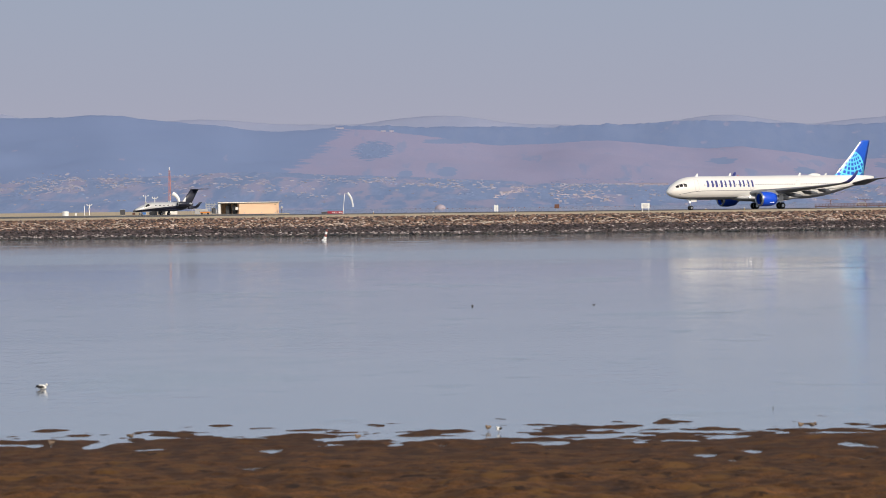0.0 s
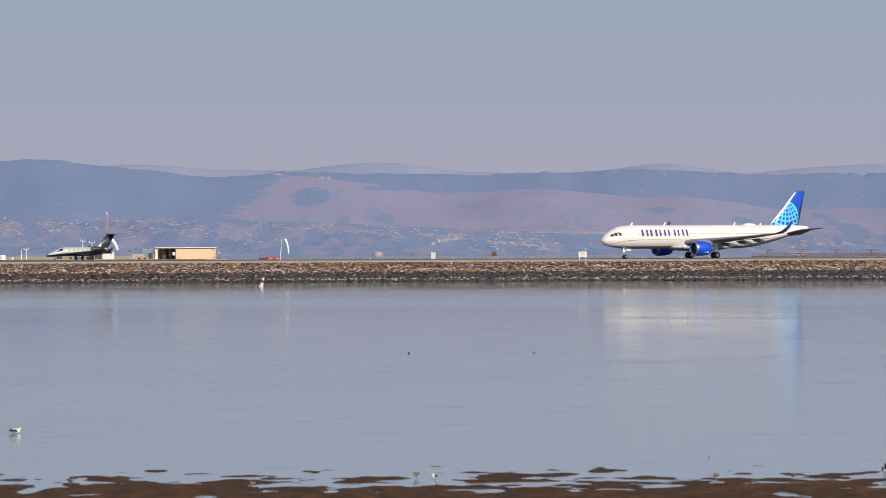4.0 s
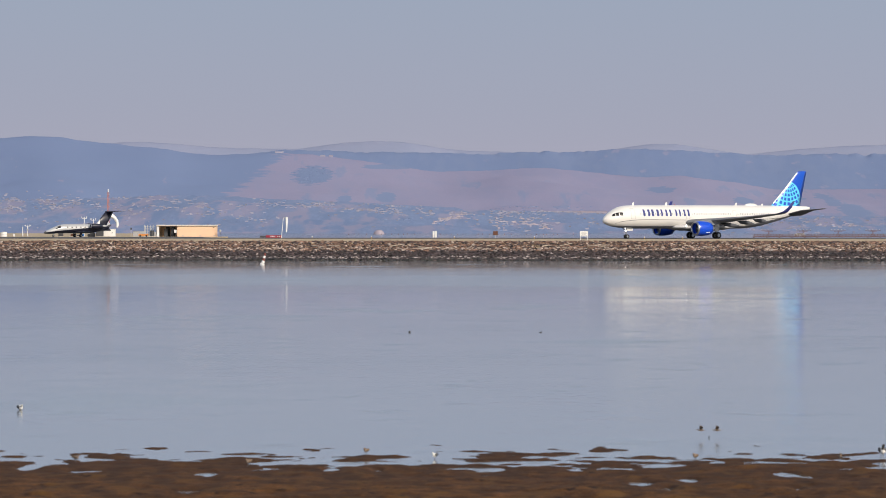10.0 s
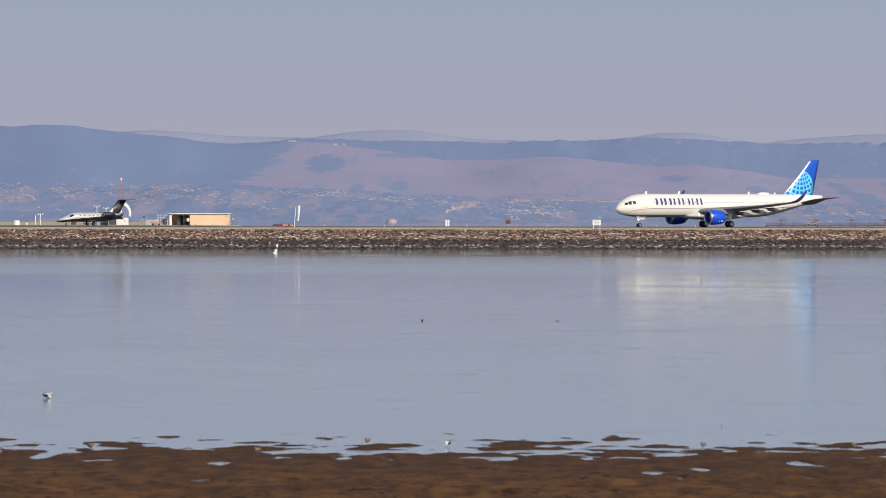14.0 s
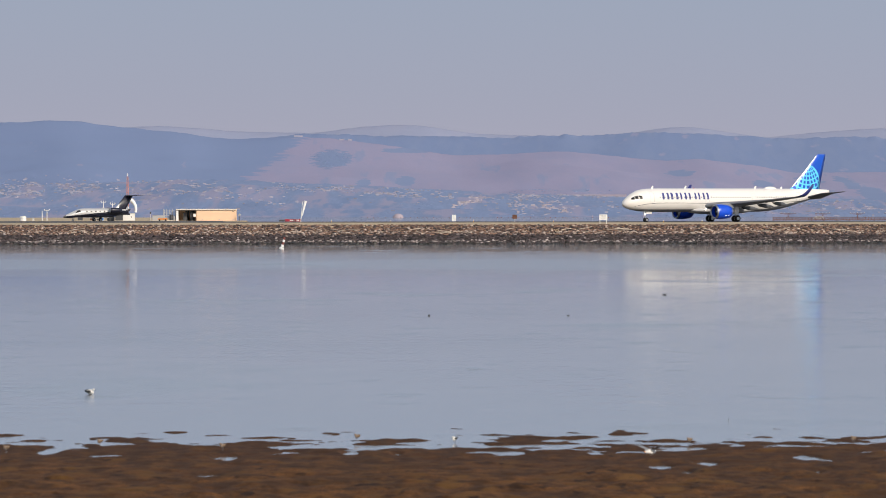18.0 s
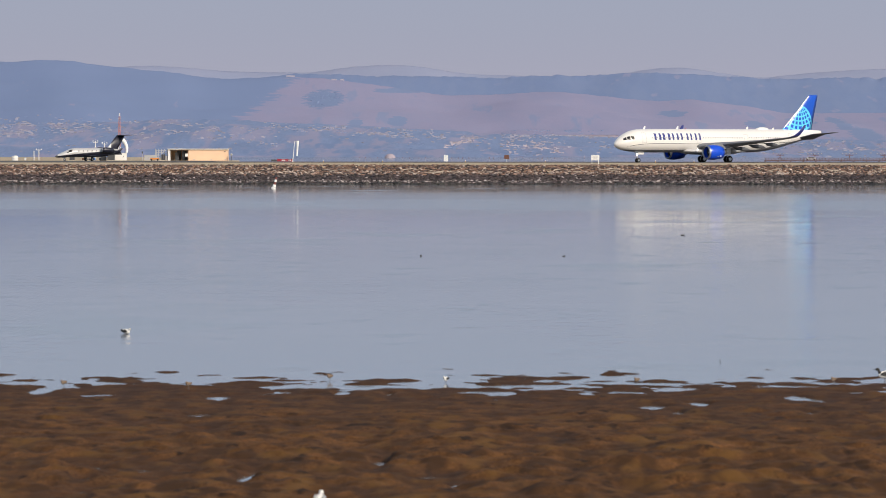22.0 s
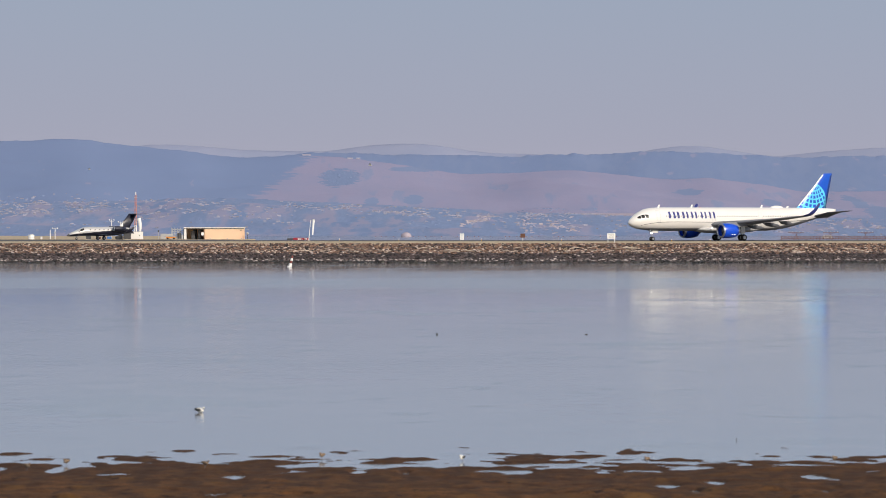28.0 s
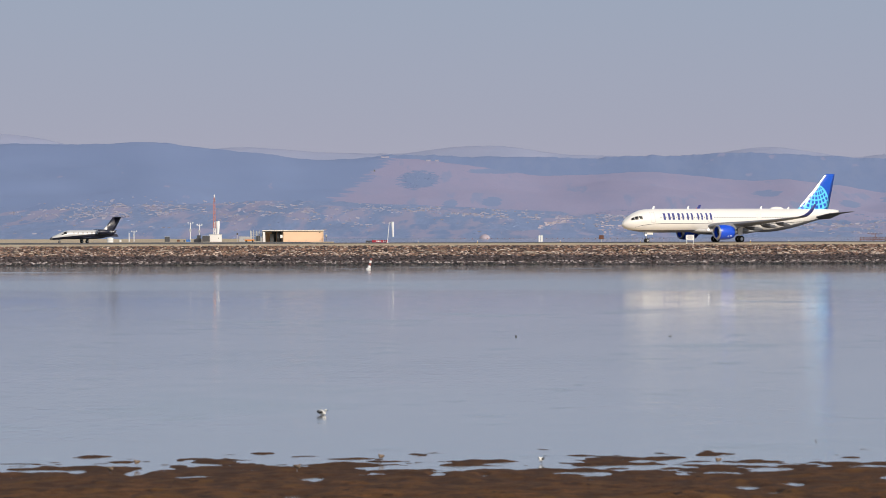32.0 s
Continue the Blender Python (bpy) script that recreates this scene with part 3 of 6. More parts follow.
def riprap(name, mat, label, y0, y1, count, size, x0=-135, x1=135, sink=0.25):
    v, f = [], []
    for _ in range(count):
        x, y = rock_rng.uniform(x0, x1), rock_rng.uniform(y0, y1)
        s = size * rock_rng.uniform(0.55, 1.5)
        vs, fs = SHAPES[rock_rng.randrange(9)]
        m = pose(x, y, slope_z(y) + s * sink, rock_rng.uniform(-30, 30), rock_rng.uniform(-22, 22), rock_rng.uniform(-50, 50)) @ Matrix.Diagonal((s * rock_rng.uniform(1.0, 1.9), s, s * rock_rng.uniform(0.55, 0.85), 1))
        k = len(v)
        v += [tuple(m @ Vector(p)) for p in vs]
        f += [tuple(k + i for i in q) for q in fs]
    me = bpy.data.meshes.new(name)
    me.from_pydata(v, [], f)
    me.materials.append(mat)
    return tagged(new(name, me), label, "rocks", kind="stuff")


riprap("riprap_wet", ROCK_WET, "dark wet rocks at the foot of the dyke", 902, 914.2, 19000, 0.2, sink=0.35)
riprap("riprap_weed", ROCK_WEED, "black weedy rocks at the waterline", 901.5, 904.6, 3000, 0.26)
riprap("riprap_barnacled", ROCK_BARN, "pale barnacled rocks near the waterline", 903.4, 906.6, 2300, 0.15, sink=1.0)
riprap("riprap_lichened", ROCK_BARN, "pale lichened rocks among the dark ones", 907, 914, 350, 0.15, sink=1.0)
riprap("riprap_dry", ROCK_DRY, "dry brown rocks on the upper dyke", 913.4, 922.4, 18000, 0.18, sink=0.4)
riprap("riprap_bleached", ROCK_PALE, "bleached pale rocks along the drift line", 913.4, 916.6, 1500, 0.16, sink=1.0)
# Tide-dark stones stand in for shaded gaps between the dry rocks.
riprap("riprap_shade", ROCK_WET, "dark stones added for the shade between dry dyke rocks", 914, 922, 7200, 0.16, sink=0.7)
riprap("riprap_tan", ROCK_PALE, "pale tan stones scattered on the upper dyke", 916, 921.5, 1500, 0.15, sink=0.9)
riprap("riprap_crest", ROCK_DRY, "small loose stones on the dyke's crest", 922, 927, 900, 0.12)

for i in range(46):
    x, y = rock_rng.uniform(-105, 105), rock_rng.uniform(914.0, 918.0)
    ln, tilt, turn = rock_rng.uniform(0.7, 2.9), rock_rng.uniform(-12, 12), rock_rng.uniform(-45, 45)
    bm = bmesh.new()
    k = 7
    loft(bm, [[(ln * (q / 5 - 0.5), (0.085 - 0.009 * q) * math.cos(a), (0.085 - 0.009 * q) * math.sin(a) + 0.02 * math.sin(q * 1.3 + i)) for a in [2 * math.pi * j / k for j in range(k)]] for q in range(6)])
    lg = part("driftwood_log", bm, DRIFT, smooth=True, at=pose(x, y, slope_z(y) + 0.4, 0, tilt, turn))
    tagged(lg, "bleached grey driftwood log stranded on the rocks", "driftwood", "driftwood along the dyke")

# ---- the hills across the bay ----
FAR = 9961.3


def skyline(points, detail, seed, size):
    """A crest line over bearings, roughened a little; bearings and rises in ten-thousandths of the distance."""
    bx, bv = zip(*points)

    def crest(b, rough=1.0):
        soft = sum(np.interp(b + o, bx, bv) for o in (-22, -11, 0, 11, 22)) / 5
        return soft + rough * detail * (lumps(b, b * 0, size, seed, 4, 0.6) - 0.5) * 2
    return crest


def ridge(name, y0, y1, crest, mats, label, relief=6.0, seed=3, steps=40, shape=1.3):
    b = np.concatenate([np.linspace(-2600, -1000, 60), np.linspace(-990, 900, 640), np.linspace(910, 2600, 60)])
    rows, depth = [], np.concatenate([np.linspace(0, 1, steps), [1.05, 1.3]])
    for d in depth:
        y = y0 + (y1 - y0) * d
        top = 6.8 + crest(b, min(d, 1) ** 40) * (y1 / FAR)
        z = -2 + (top + 2) * min(d, 1) ** shape
        if d <= 1:
            z = z + relief * (lumps(b * y / FAR, b * 0 + y * 0.8, 46, seed, 2, 0.5) - 0.5) * math.sin(math.pi * d) ** 0.7
        else:
            z = z - (d - 1) * 60
        rows.append(np.stack([b * y / FAR, np.full_like(b, y), z], -1))
    co = np.concatenate(rows)
    nb, nd = len(b), len(depth)
    i = np.arange(nb * nd).reshape(nd, nb)
    q = np.stack([i[:-1, :-1], i[:-1, 1:], i[1:, 1:], i[1:, :-1]], -1).reshape(-1, 4)
    me = bpy.data.meshes.new(name)
    me.from_pydata(co.tolist(), [], q.tolist())
    me.polygons.foreach_set("use_smooth", np.full(len(q), True))
    for m in mats:
        me.materials.append(m)
    ob = tagged(new(name, me), label, "hills", kind="structure")
    return ob, co.reshape(nd, nb, 3), b


# Slope colours hold the distance haze themselves, from blue to mauve.
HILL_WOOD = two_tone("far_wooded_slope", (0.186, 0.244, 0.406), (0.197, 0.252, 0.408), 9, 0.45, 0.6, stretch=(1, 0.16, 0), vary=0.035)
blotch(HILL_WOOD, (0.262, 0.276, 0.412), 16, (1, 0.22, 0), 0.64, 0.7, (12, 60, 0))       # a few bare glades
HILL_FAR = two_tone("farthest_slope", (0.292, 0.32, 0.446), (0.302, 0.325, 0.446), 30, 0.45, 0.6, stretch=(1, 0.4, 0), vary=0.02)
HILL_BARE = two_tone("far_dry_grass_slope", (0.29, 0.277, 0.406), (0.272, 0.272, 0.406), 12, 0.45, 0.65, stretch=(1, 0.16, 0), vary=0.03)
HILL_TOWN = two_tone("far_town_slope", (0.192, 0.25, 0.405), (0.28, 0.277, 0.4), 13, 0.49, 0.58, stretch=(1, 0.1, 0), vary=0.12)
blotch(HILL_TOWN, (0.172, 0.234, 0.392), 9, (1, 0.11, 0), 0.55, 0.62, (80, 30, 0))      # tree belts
# Tree, house and dome colours, each shifted towards the distance haze.
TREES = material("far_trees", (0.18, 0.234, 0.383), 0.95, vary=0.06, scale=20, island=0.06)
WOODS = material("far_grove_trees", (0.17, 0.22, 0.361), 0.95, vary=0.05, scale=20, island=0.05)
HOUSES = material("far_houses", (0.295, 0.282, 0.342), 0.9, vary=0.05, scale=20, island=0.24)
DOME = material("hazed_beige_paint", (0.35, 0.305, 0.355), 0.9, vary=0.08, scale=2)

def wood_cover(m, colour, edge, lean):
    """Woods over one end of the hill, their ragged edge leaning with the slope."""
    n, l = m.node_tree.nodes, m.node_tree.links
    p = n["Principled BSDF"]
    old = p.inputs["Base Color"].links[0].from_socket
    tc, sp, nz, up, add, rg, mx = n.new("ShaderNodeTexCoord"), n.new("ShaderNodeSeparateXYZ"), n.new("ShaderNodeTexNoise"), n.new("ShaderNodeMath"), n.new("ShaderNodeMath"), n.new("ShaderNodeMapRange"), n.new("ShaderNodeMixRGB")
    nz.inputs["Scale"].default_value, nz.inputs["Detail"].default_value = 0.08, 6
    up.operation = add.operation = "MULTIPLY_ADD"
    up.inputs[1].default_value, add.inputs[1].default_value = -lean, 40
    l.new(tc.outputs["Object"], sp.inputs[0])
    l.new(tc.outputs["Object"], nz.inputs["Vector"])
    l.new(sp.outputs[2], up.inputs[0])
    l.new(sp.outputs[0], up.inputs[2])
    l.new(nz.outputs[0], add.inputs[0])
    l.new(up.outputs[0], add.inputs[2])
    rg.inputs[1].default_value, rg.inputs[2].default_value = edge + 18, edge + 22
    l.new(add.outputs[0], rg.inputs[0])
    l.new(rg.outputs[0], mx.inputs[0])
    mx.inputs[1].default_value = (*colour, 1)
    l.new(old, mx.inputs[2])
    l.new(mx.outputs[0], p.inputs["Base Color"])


# Scrub, woods and glades carry the same haze in their colours.
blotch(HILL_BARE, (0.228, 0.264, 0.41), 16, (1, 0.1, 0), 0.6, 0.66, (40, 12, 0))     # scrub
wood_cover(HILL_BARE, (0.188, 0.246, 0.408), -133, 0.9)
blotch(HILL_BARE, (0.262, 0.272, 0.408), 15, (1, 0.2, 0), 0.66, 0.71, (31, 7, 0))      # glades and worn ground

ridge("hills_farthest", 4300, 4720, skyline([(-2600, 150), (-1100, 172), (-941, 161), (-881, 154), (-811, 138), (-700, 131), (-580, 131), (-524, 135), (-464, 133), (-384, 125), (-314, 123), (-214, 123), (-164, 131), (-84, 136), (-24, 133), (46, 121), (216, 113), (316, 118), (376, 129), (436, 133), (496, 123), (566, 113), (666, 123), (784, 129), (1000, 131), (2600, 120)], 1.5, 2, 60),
      [HILL_FAR], "pale blue hills, haze painted into their colour", seed=5)
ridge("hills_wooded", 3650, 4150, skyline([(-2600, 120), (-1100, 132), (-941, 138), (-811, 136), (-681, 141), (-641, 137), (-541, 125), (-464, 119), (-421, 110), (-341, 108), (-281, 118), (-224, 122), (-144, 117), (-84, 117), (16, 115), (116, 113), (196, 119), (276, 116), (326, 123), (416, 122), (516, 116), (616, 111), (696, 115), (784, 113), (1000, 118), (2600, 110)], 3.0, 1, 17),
      [HILL_WOOD], "wooded ridge coloured slate-blue by painted haze", seed=4, relief=4)
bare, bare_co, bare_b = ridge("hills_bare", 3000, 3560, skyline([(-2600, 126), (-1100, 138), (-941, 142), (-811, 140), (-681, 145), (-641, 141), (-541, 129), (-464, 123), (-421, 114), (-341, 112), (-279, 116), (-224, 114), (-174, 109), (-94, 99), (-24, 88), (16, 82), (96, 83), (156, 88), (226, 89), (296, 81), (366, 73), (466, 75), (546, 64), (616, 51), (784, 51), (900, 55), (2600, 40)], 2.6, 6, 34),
      [HILL_BARE], "bare grassy hill, mauve-tan with haze in its colour", seed=6, relief=8)
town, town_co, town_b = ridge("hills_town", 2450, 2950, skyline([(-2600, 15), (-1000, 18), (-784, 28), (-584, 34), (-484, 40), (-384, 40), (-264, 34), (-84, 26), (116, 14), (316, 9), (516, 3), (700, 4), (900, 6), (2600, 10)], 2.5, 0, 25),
      [HILL_TOWN], "lower slopes with a distant town, haze mixed into the colour", seed=2, relief=7, shape=1.0)


def scatter(name, mat, label, category, grids, count, make, seed, keep=None):
    """Small solids standing on the far slopes, one mesh of countless pieces."""
    r = random.Random(seed)
    g = np.random.default_rng(seed)
    v, f, spots = [], [], []
    while len(spots) < count:
        co, b, d0, d1, b0, b1 = grids[r.randrange(len(grids))]
        bb, d = g.uniform(b0, b1, 1200), g.uniform(d0, d1, 1200) * 38.9
        j, k = np.searchsorted(b, bb) - 1, d.astype(int)
        h, q = (d - k)[:, None], ((bb - b[j]) / (b[j + 1] - b[j]))[:, None]
        p = (co[k, j] * (1 - h) + co[k + 1, j] * h) * (1 - q) + (co[k, j + 1] * (1 - h) + co[k + 1, j + 1] * h) * q
        spots += list(p[keep(bb, p, g)])
    for p in spots[:count]:
        k = len(v)
        vs, fs = make(r, p)
        v += vs
        f += [tuple(k + i for i in q) for q in fs]
    me = bpy.data.meshes.new(name)
    me.from_pydata(v, [], f)
    me.materials.append(mat)
    if make is not small_house:
        me.polygons.foreach_set("use_smooth", np.full(len(me.polygons), True))
    return tagged(new(name, me), label, category, kind="stuff")


def tree_clump(r, p):
    vs, fs = SHAPES[r.randrange(9)]
    s = r.uniform(0.35, 1.15)
    return [(p[0] + q[0] * s * 1.3, p[1] + q[1] * s, p[2] + q[2] * s * 0.42 - 0.06 * s) for q in vs], fs



def small_house(r, p):
    w, d, h = r.uniform(0.2, 0.95), 0.6, r.uniform(0.12, 0.38)
    x, y, z = (float(c) for c in p)
    vs = [(x - w, y - d, z - 0.5), (x + w, y - d, z - 0.5), (x + w, y + d, z - 0.5), (x - w, y + d, z - 0.5),
          (x - w, y - d, z + h), (x + w, y - d, z + h), (x + w, y + d, z + h), (x - w, y + d, z + h), (x - w, y, z + h * 1.5), (x + w, y, z + h * 1.5)]
    return vs, [(0, 1, 5, 4), (1, 2, 6, 9, 5), (2, 3, 7, 6), (3, 0, 4, 8, 7), (4, 5, 9, 8), (6, 7, 8, 9)]


TOWNS = ((-784, 17, 90, 8), (-694, 29, 80, 8), (-634, 22, 60, 10), (-454, 13, 90, 12), (-514, 31, 60, 6), (-354, 8, 50, 10), (-224, 22, 60, 6), (-94, 16, 60, 7), (6, 9, 60, 6), (46, 4, 30, 7), (146, -4, 60, 9), (216, -11, 70, 8), (176, 8, 60, 6), (276, 12, 60, 4), (620, -8, 120, 8))


def rise_of(p):
    """How high places show above the horizon, in ten-thousandths of their distance."""
    return (p[:, 2] - 6.8) / (p[:, 1] / FAR)


def in_town(b, p, g):
    v = rise_of(p)
    near = np.max([np.exp(-((b - c) / w) ** 2 - ((v - d) / h) ** 2) for c, d, w, h in TOWNS], axis=0)
    return g.random(len(b)) < (0.035 + near) * np.clip(lumps(b, v * 5, 26, 3, 3) * 4 - 1.4, 0, 1)


def in_wood(b, p, g):
    return lumps(b, rise_of(p) * 3.0, 50, 5, 4, 0.6) > g.uniform(0.51, 0.56, len(b))


def grove(b, p, g):
    v = rise_of(p)
    rough = 0.15 + 1.3 * lumps(b, v * 1.6, 14, 4, 4, 0.6)
    return (((b + 203) / 36) ** 2 + ((v - 78) / 17) ** 2 < rough) | (((b + 66) / 48) ** 2 + ((v - 90 + (b + 66) * 0.07) / 4.5) ** 2 < rough)


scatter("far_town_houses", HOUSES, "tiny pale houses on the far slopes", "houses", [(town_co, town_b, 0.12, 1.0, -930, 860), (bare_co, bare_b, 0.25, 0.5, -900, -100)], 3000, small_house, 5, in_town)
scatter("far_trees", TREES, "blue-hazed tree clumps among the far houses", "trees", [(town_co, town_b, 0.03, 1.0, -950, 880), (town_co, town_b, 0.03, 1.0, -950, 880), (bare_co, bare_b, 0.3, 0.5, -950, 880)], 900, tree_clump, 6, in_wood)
# House colour made lighter and warmer: sun and haze put into the base.
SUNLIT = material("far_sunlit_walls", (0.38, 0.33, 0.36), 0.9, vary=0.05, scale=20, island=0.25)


def terraces(b, p, g):
    return np.abs(rise_of(p) + 8 - (b - 15) * 0.26) < 3.5 + g.random(len(b))


def quarter(b, p, g):
    v = rise_of(p)
    return (v < 3) & (v > -20) & (lumps(b, v * 3, 20, 2, 3) > 0.52)


scatter("far_terraces", SUNLIT, "cream terraces on the far slope, sun painted into their colour", "houses", [(town_co, town_b, 0.02, 1.0, 13, 68)], 80, small_house, 9, terraces)
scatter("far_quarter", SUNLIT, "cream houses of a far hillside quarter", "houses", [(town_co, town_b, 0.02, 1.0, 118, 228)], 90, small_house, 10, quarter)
scatter("far_grove", WOODS, "dark grove on the bare hillside, blued by painted haze", "trees", [(bare_co, bare_b, 0.6, 0.98, -250, -155), (bare_co, bare_b, 0.75, 0.99, -120, -10)], 70, tree_clump, 8, grove)


def grove_floor(m, colour, b, rise, wide, tall):
    """The closed canopy of a grove, round a place on the bare hill, with a ragged edge."""
    j = int(np.searchsorted(bare_b, b))
    col = bare_co[:40, j]
    k = int(np.argmin(np.abs(rise_of(col) - rise)))
    x0, y0, z0 = (float(c) for c in col[k])
    n, l = m.node_tree.nodes, m.node_tree.links
    p = n["Principled BSDF"]
    old = p.inputs["Base Color"].links[0].from_socket
    tc, mp, ln, nz, add, rg, mx = n.new("ShaderNodeTexCoord"), n.new("ShaderNodeMapping"), n.new("ShaderNodeVectorMath"), n.new("ShaderNodeTexNoise"), n.new("ShaderNodeMath"), n.new("ShaderNodeMapRange"), n.new("ShaderNodeMixRGB")
    sx, sz = FAR / (wide * y0), FAR / (tall * y0)
    mp.inputs["Scale"].default_value = (sx, 0, sz)
    mp.inputs["Location"].default_value = (-x0 * sx, 0, -z0 * sz)
    ln.operation = "LENGTH"
    nz.inputs["Scale"].default_value, nz.inputs["Detail"].default_value = 0.16, 6
    add.operation = "MULTIPLY_ADD"
    add.inputs[1].default_value = 1.5
    rg.inputs[1].default_value, rg.inputs[2].default_value = 1.68, 1.76
    rg.inputs[3].default_value, rg.inputs[4].default_value = 1.0, 0.0
    l.new(tc.outputs["Object"], mp.inputs[0])
    l.new(mp.outputs[0], ln.inputs[0])
    l.new(tc.outputs["Object"], nz.inputs["Vector"])
    l.new(nz.outputs[0], add.inputs[0])
    l.new(ln.outputs["Value"], add.inputs[2])
    l.new(add.outputs[0], rg.inputs[0])
    l.new(rg.outputs[0], mx.inputs[0])
    l.new(old, mx.inputs[1])
    mx.inputs[2].default_value = (*colour, 1)
    l.new(mx.outputs[0], p.inputs["Base Color"])


# Canopy colours with the distance haze already mixed in.
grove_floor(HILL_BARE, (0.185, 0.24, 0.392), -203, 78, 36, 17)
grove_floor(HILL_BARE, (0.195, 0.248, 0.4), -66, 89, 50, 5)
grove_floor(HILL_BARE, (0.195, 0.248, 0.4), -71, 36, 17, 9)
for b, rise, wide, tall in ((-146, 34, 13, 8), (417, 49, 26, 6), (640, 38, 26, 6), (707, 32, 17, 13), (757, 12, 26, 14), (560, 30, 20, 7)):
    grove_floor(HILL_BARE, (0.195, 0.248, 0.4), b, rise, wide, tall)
for k, (b, w) in enumerate(((-262, 2.6), (-185, 1.6), (-170, 1.2))):
    j = int(np.searchsorted(bare_b, b))
    p = bare_co[39, j]
    bm = boxes((-w, w, -1, 1, -0.8, 0.7))
    box(bm, -w * 1.06, w * 1.06, -1.1, 1.1, 0.7, 0.85)
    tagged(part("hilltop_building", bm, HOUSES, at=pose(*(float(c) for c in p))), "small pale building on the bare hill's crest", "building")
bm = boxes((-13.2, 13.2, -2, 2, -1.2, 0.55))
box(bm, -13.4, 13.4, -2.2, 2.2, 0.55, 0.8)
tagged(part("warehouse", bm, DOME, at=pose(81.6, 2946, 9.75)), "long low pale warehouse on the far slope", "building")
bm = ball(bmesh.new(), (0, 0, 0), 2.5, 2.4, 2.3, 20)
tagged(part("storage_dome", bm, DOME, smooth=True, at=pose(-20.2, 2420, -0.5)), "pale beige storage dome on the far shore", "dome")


# ---- the airliner ----
NOSE = 21.98      # nose ahead of the main gear
WX = NOSE - 17.0   # leading edge at the wing root


def hull_at(x, stations):
    """Centre height, half width and half height of a hull at x."""
    xs = [s[0] for s in stations]
    return tuple(float(np.interp(-x, [-a for a in xs], [s[k] for s in stations])) for k in (1, 2, 3))


def smooth_stations(raw, n):
    xs = np.array([r[0] for r in raw])
    t = np.linspace(0, 1, n) ** 1.25
    t = np.concatenate([t[t < 0.6], np.linspace(0.6, 1, n // 3)])
    want = xs[0] + (xs[-1] - xs[0]) * t
    return [(float(x), *(float(np.interp(-x, -xs, [r[k] for r in raw])) for k in (1, 2, 3))) for x in want]


def skin_point(x, z, side, stations, off=0.0):
    zc, rw, rh = hull_at(x, stations)
    s = max(-1, min(1, (z - zc) / rh))
    return Vector((x, side * (rw * math.sqrt(max(0, 1 - s * s)) + off), z))


def airliner_wheel(name, parent, at, r, w):
    bm = bmesh.new()
    turned(bm, [(-w / 2, r * 0.55), (-w / 2, r * 0.86), (-w * 0.36, r * 0.97), (0, r), (w * 0.36, r * 0.97), (w / 2, r * 0.86), (w / 2, r * 0.55)], (0, 0, 0), 20)
    bm.transform(Matrix.Rotation(math.pi / 2, 4, "Z"))
    wheel = part(name, bm, BLACK, parent, smooth=True, at=at)
    bm = bmesh.new()
    turned(bm, [(-w / 2 - 0.02, r * 0.1), (-w / 2 - 0.02, r * 0.5), (-w * 0.3, r * 0.56), (w * 0.3, r * 0.56), (w / 2 + 0.02, r * 0.5), (w / 2 + 0.02, r * 0.1)], (0, 0, 0), 16)
    for i in range(5):
        a = 2 * math.pi * i / 5
        for sd in (-1, 1):
            box(bm, sd * (w / 2 + 0.02) - 0.02, sd * (w / 2 + 0.02) + 0.02, r * 0.3 * math.cos(a) - 0.04, r * 0.3 * math.cos(a) + 0.04, r * 0.3 * math.sin(a) - 0.04, r * 0.3 * math.sin(a) + 0.04)
    bm.transform(Matrix.Rotation(math.pi / 2, 4, "Z"))
    part("rim", bm, STEEL, wheel, "bare metal rim")
    return wheel


HULL_ST = [(NOSE - d, 3.82 + dz, rw, rh) for d, dz, rw, rh in (
    (0, -0.62, 0.03, 0.03), (0.08, -0.61, 0.28, 0.27), (0.3, -0.58, 0.55, 0.53), (0.8, -0.5, 0.93, 0.9), (1.5, -0.37, 1.27, 1.25), (2.3, -0.22, 1.52, 1.55), (3.3, -0.08, 1.73, 1.83),
    (4.5, -0.02, 1.88, 1.99), (6, 0, 1.965, 2.06), (8, 0, 1.975, 2.07), (30, 0, 1.975, 2.07), (32, 0.07, 1.95, 1.99), (34, 0.2, 1.84, 1.86), (36.5, 0.45, 1.63, 1.6), (39, 0.76, 1.33, 1.28),
    (41.5, 1.07, 0.98, 0.94), (43.5, 1.32, 0.66, 0.64), (44.9, 1.47, 0.42, 0.42), (45.5, 1.53, 0.3, 0.31), (45.6, 1.54, 0.24, 0.25))]


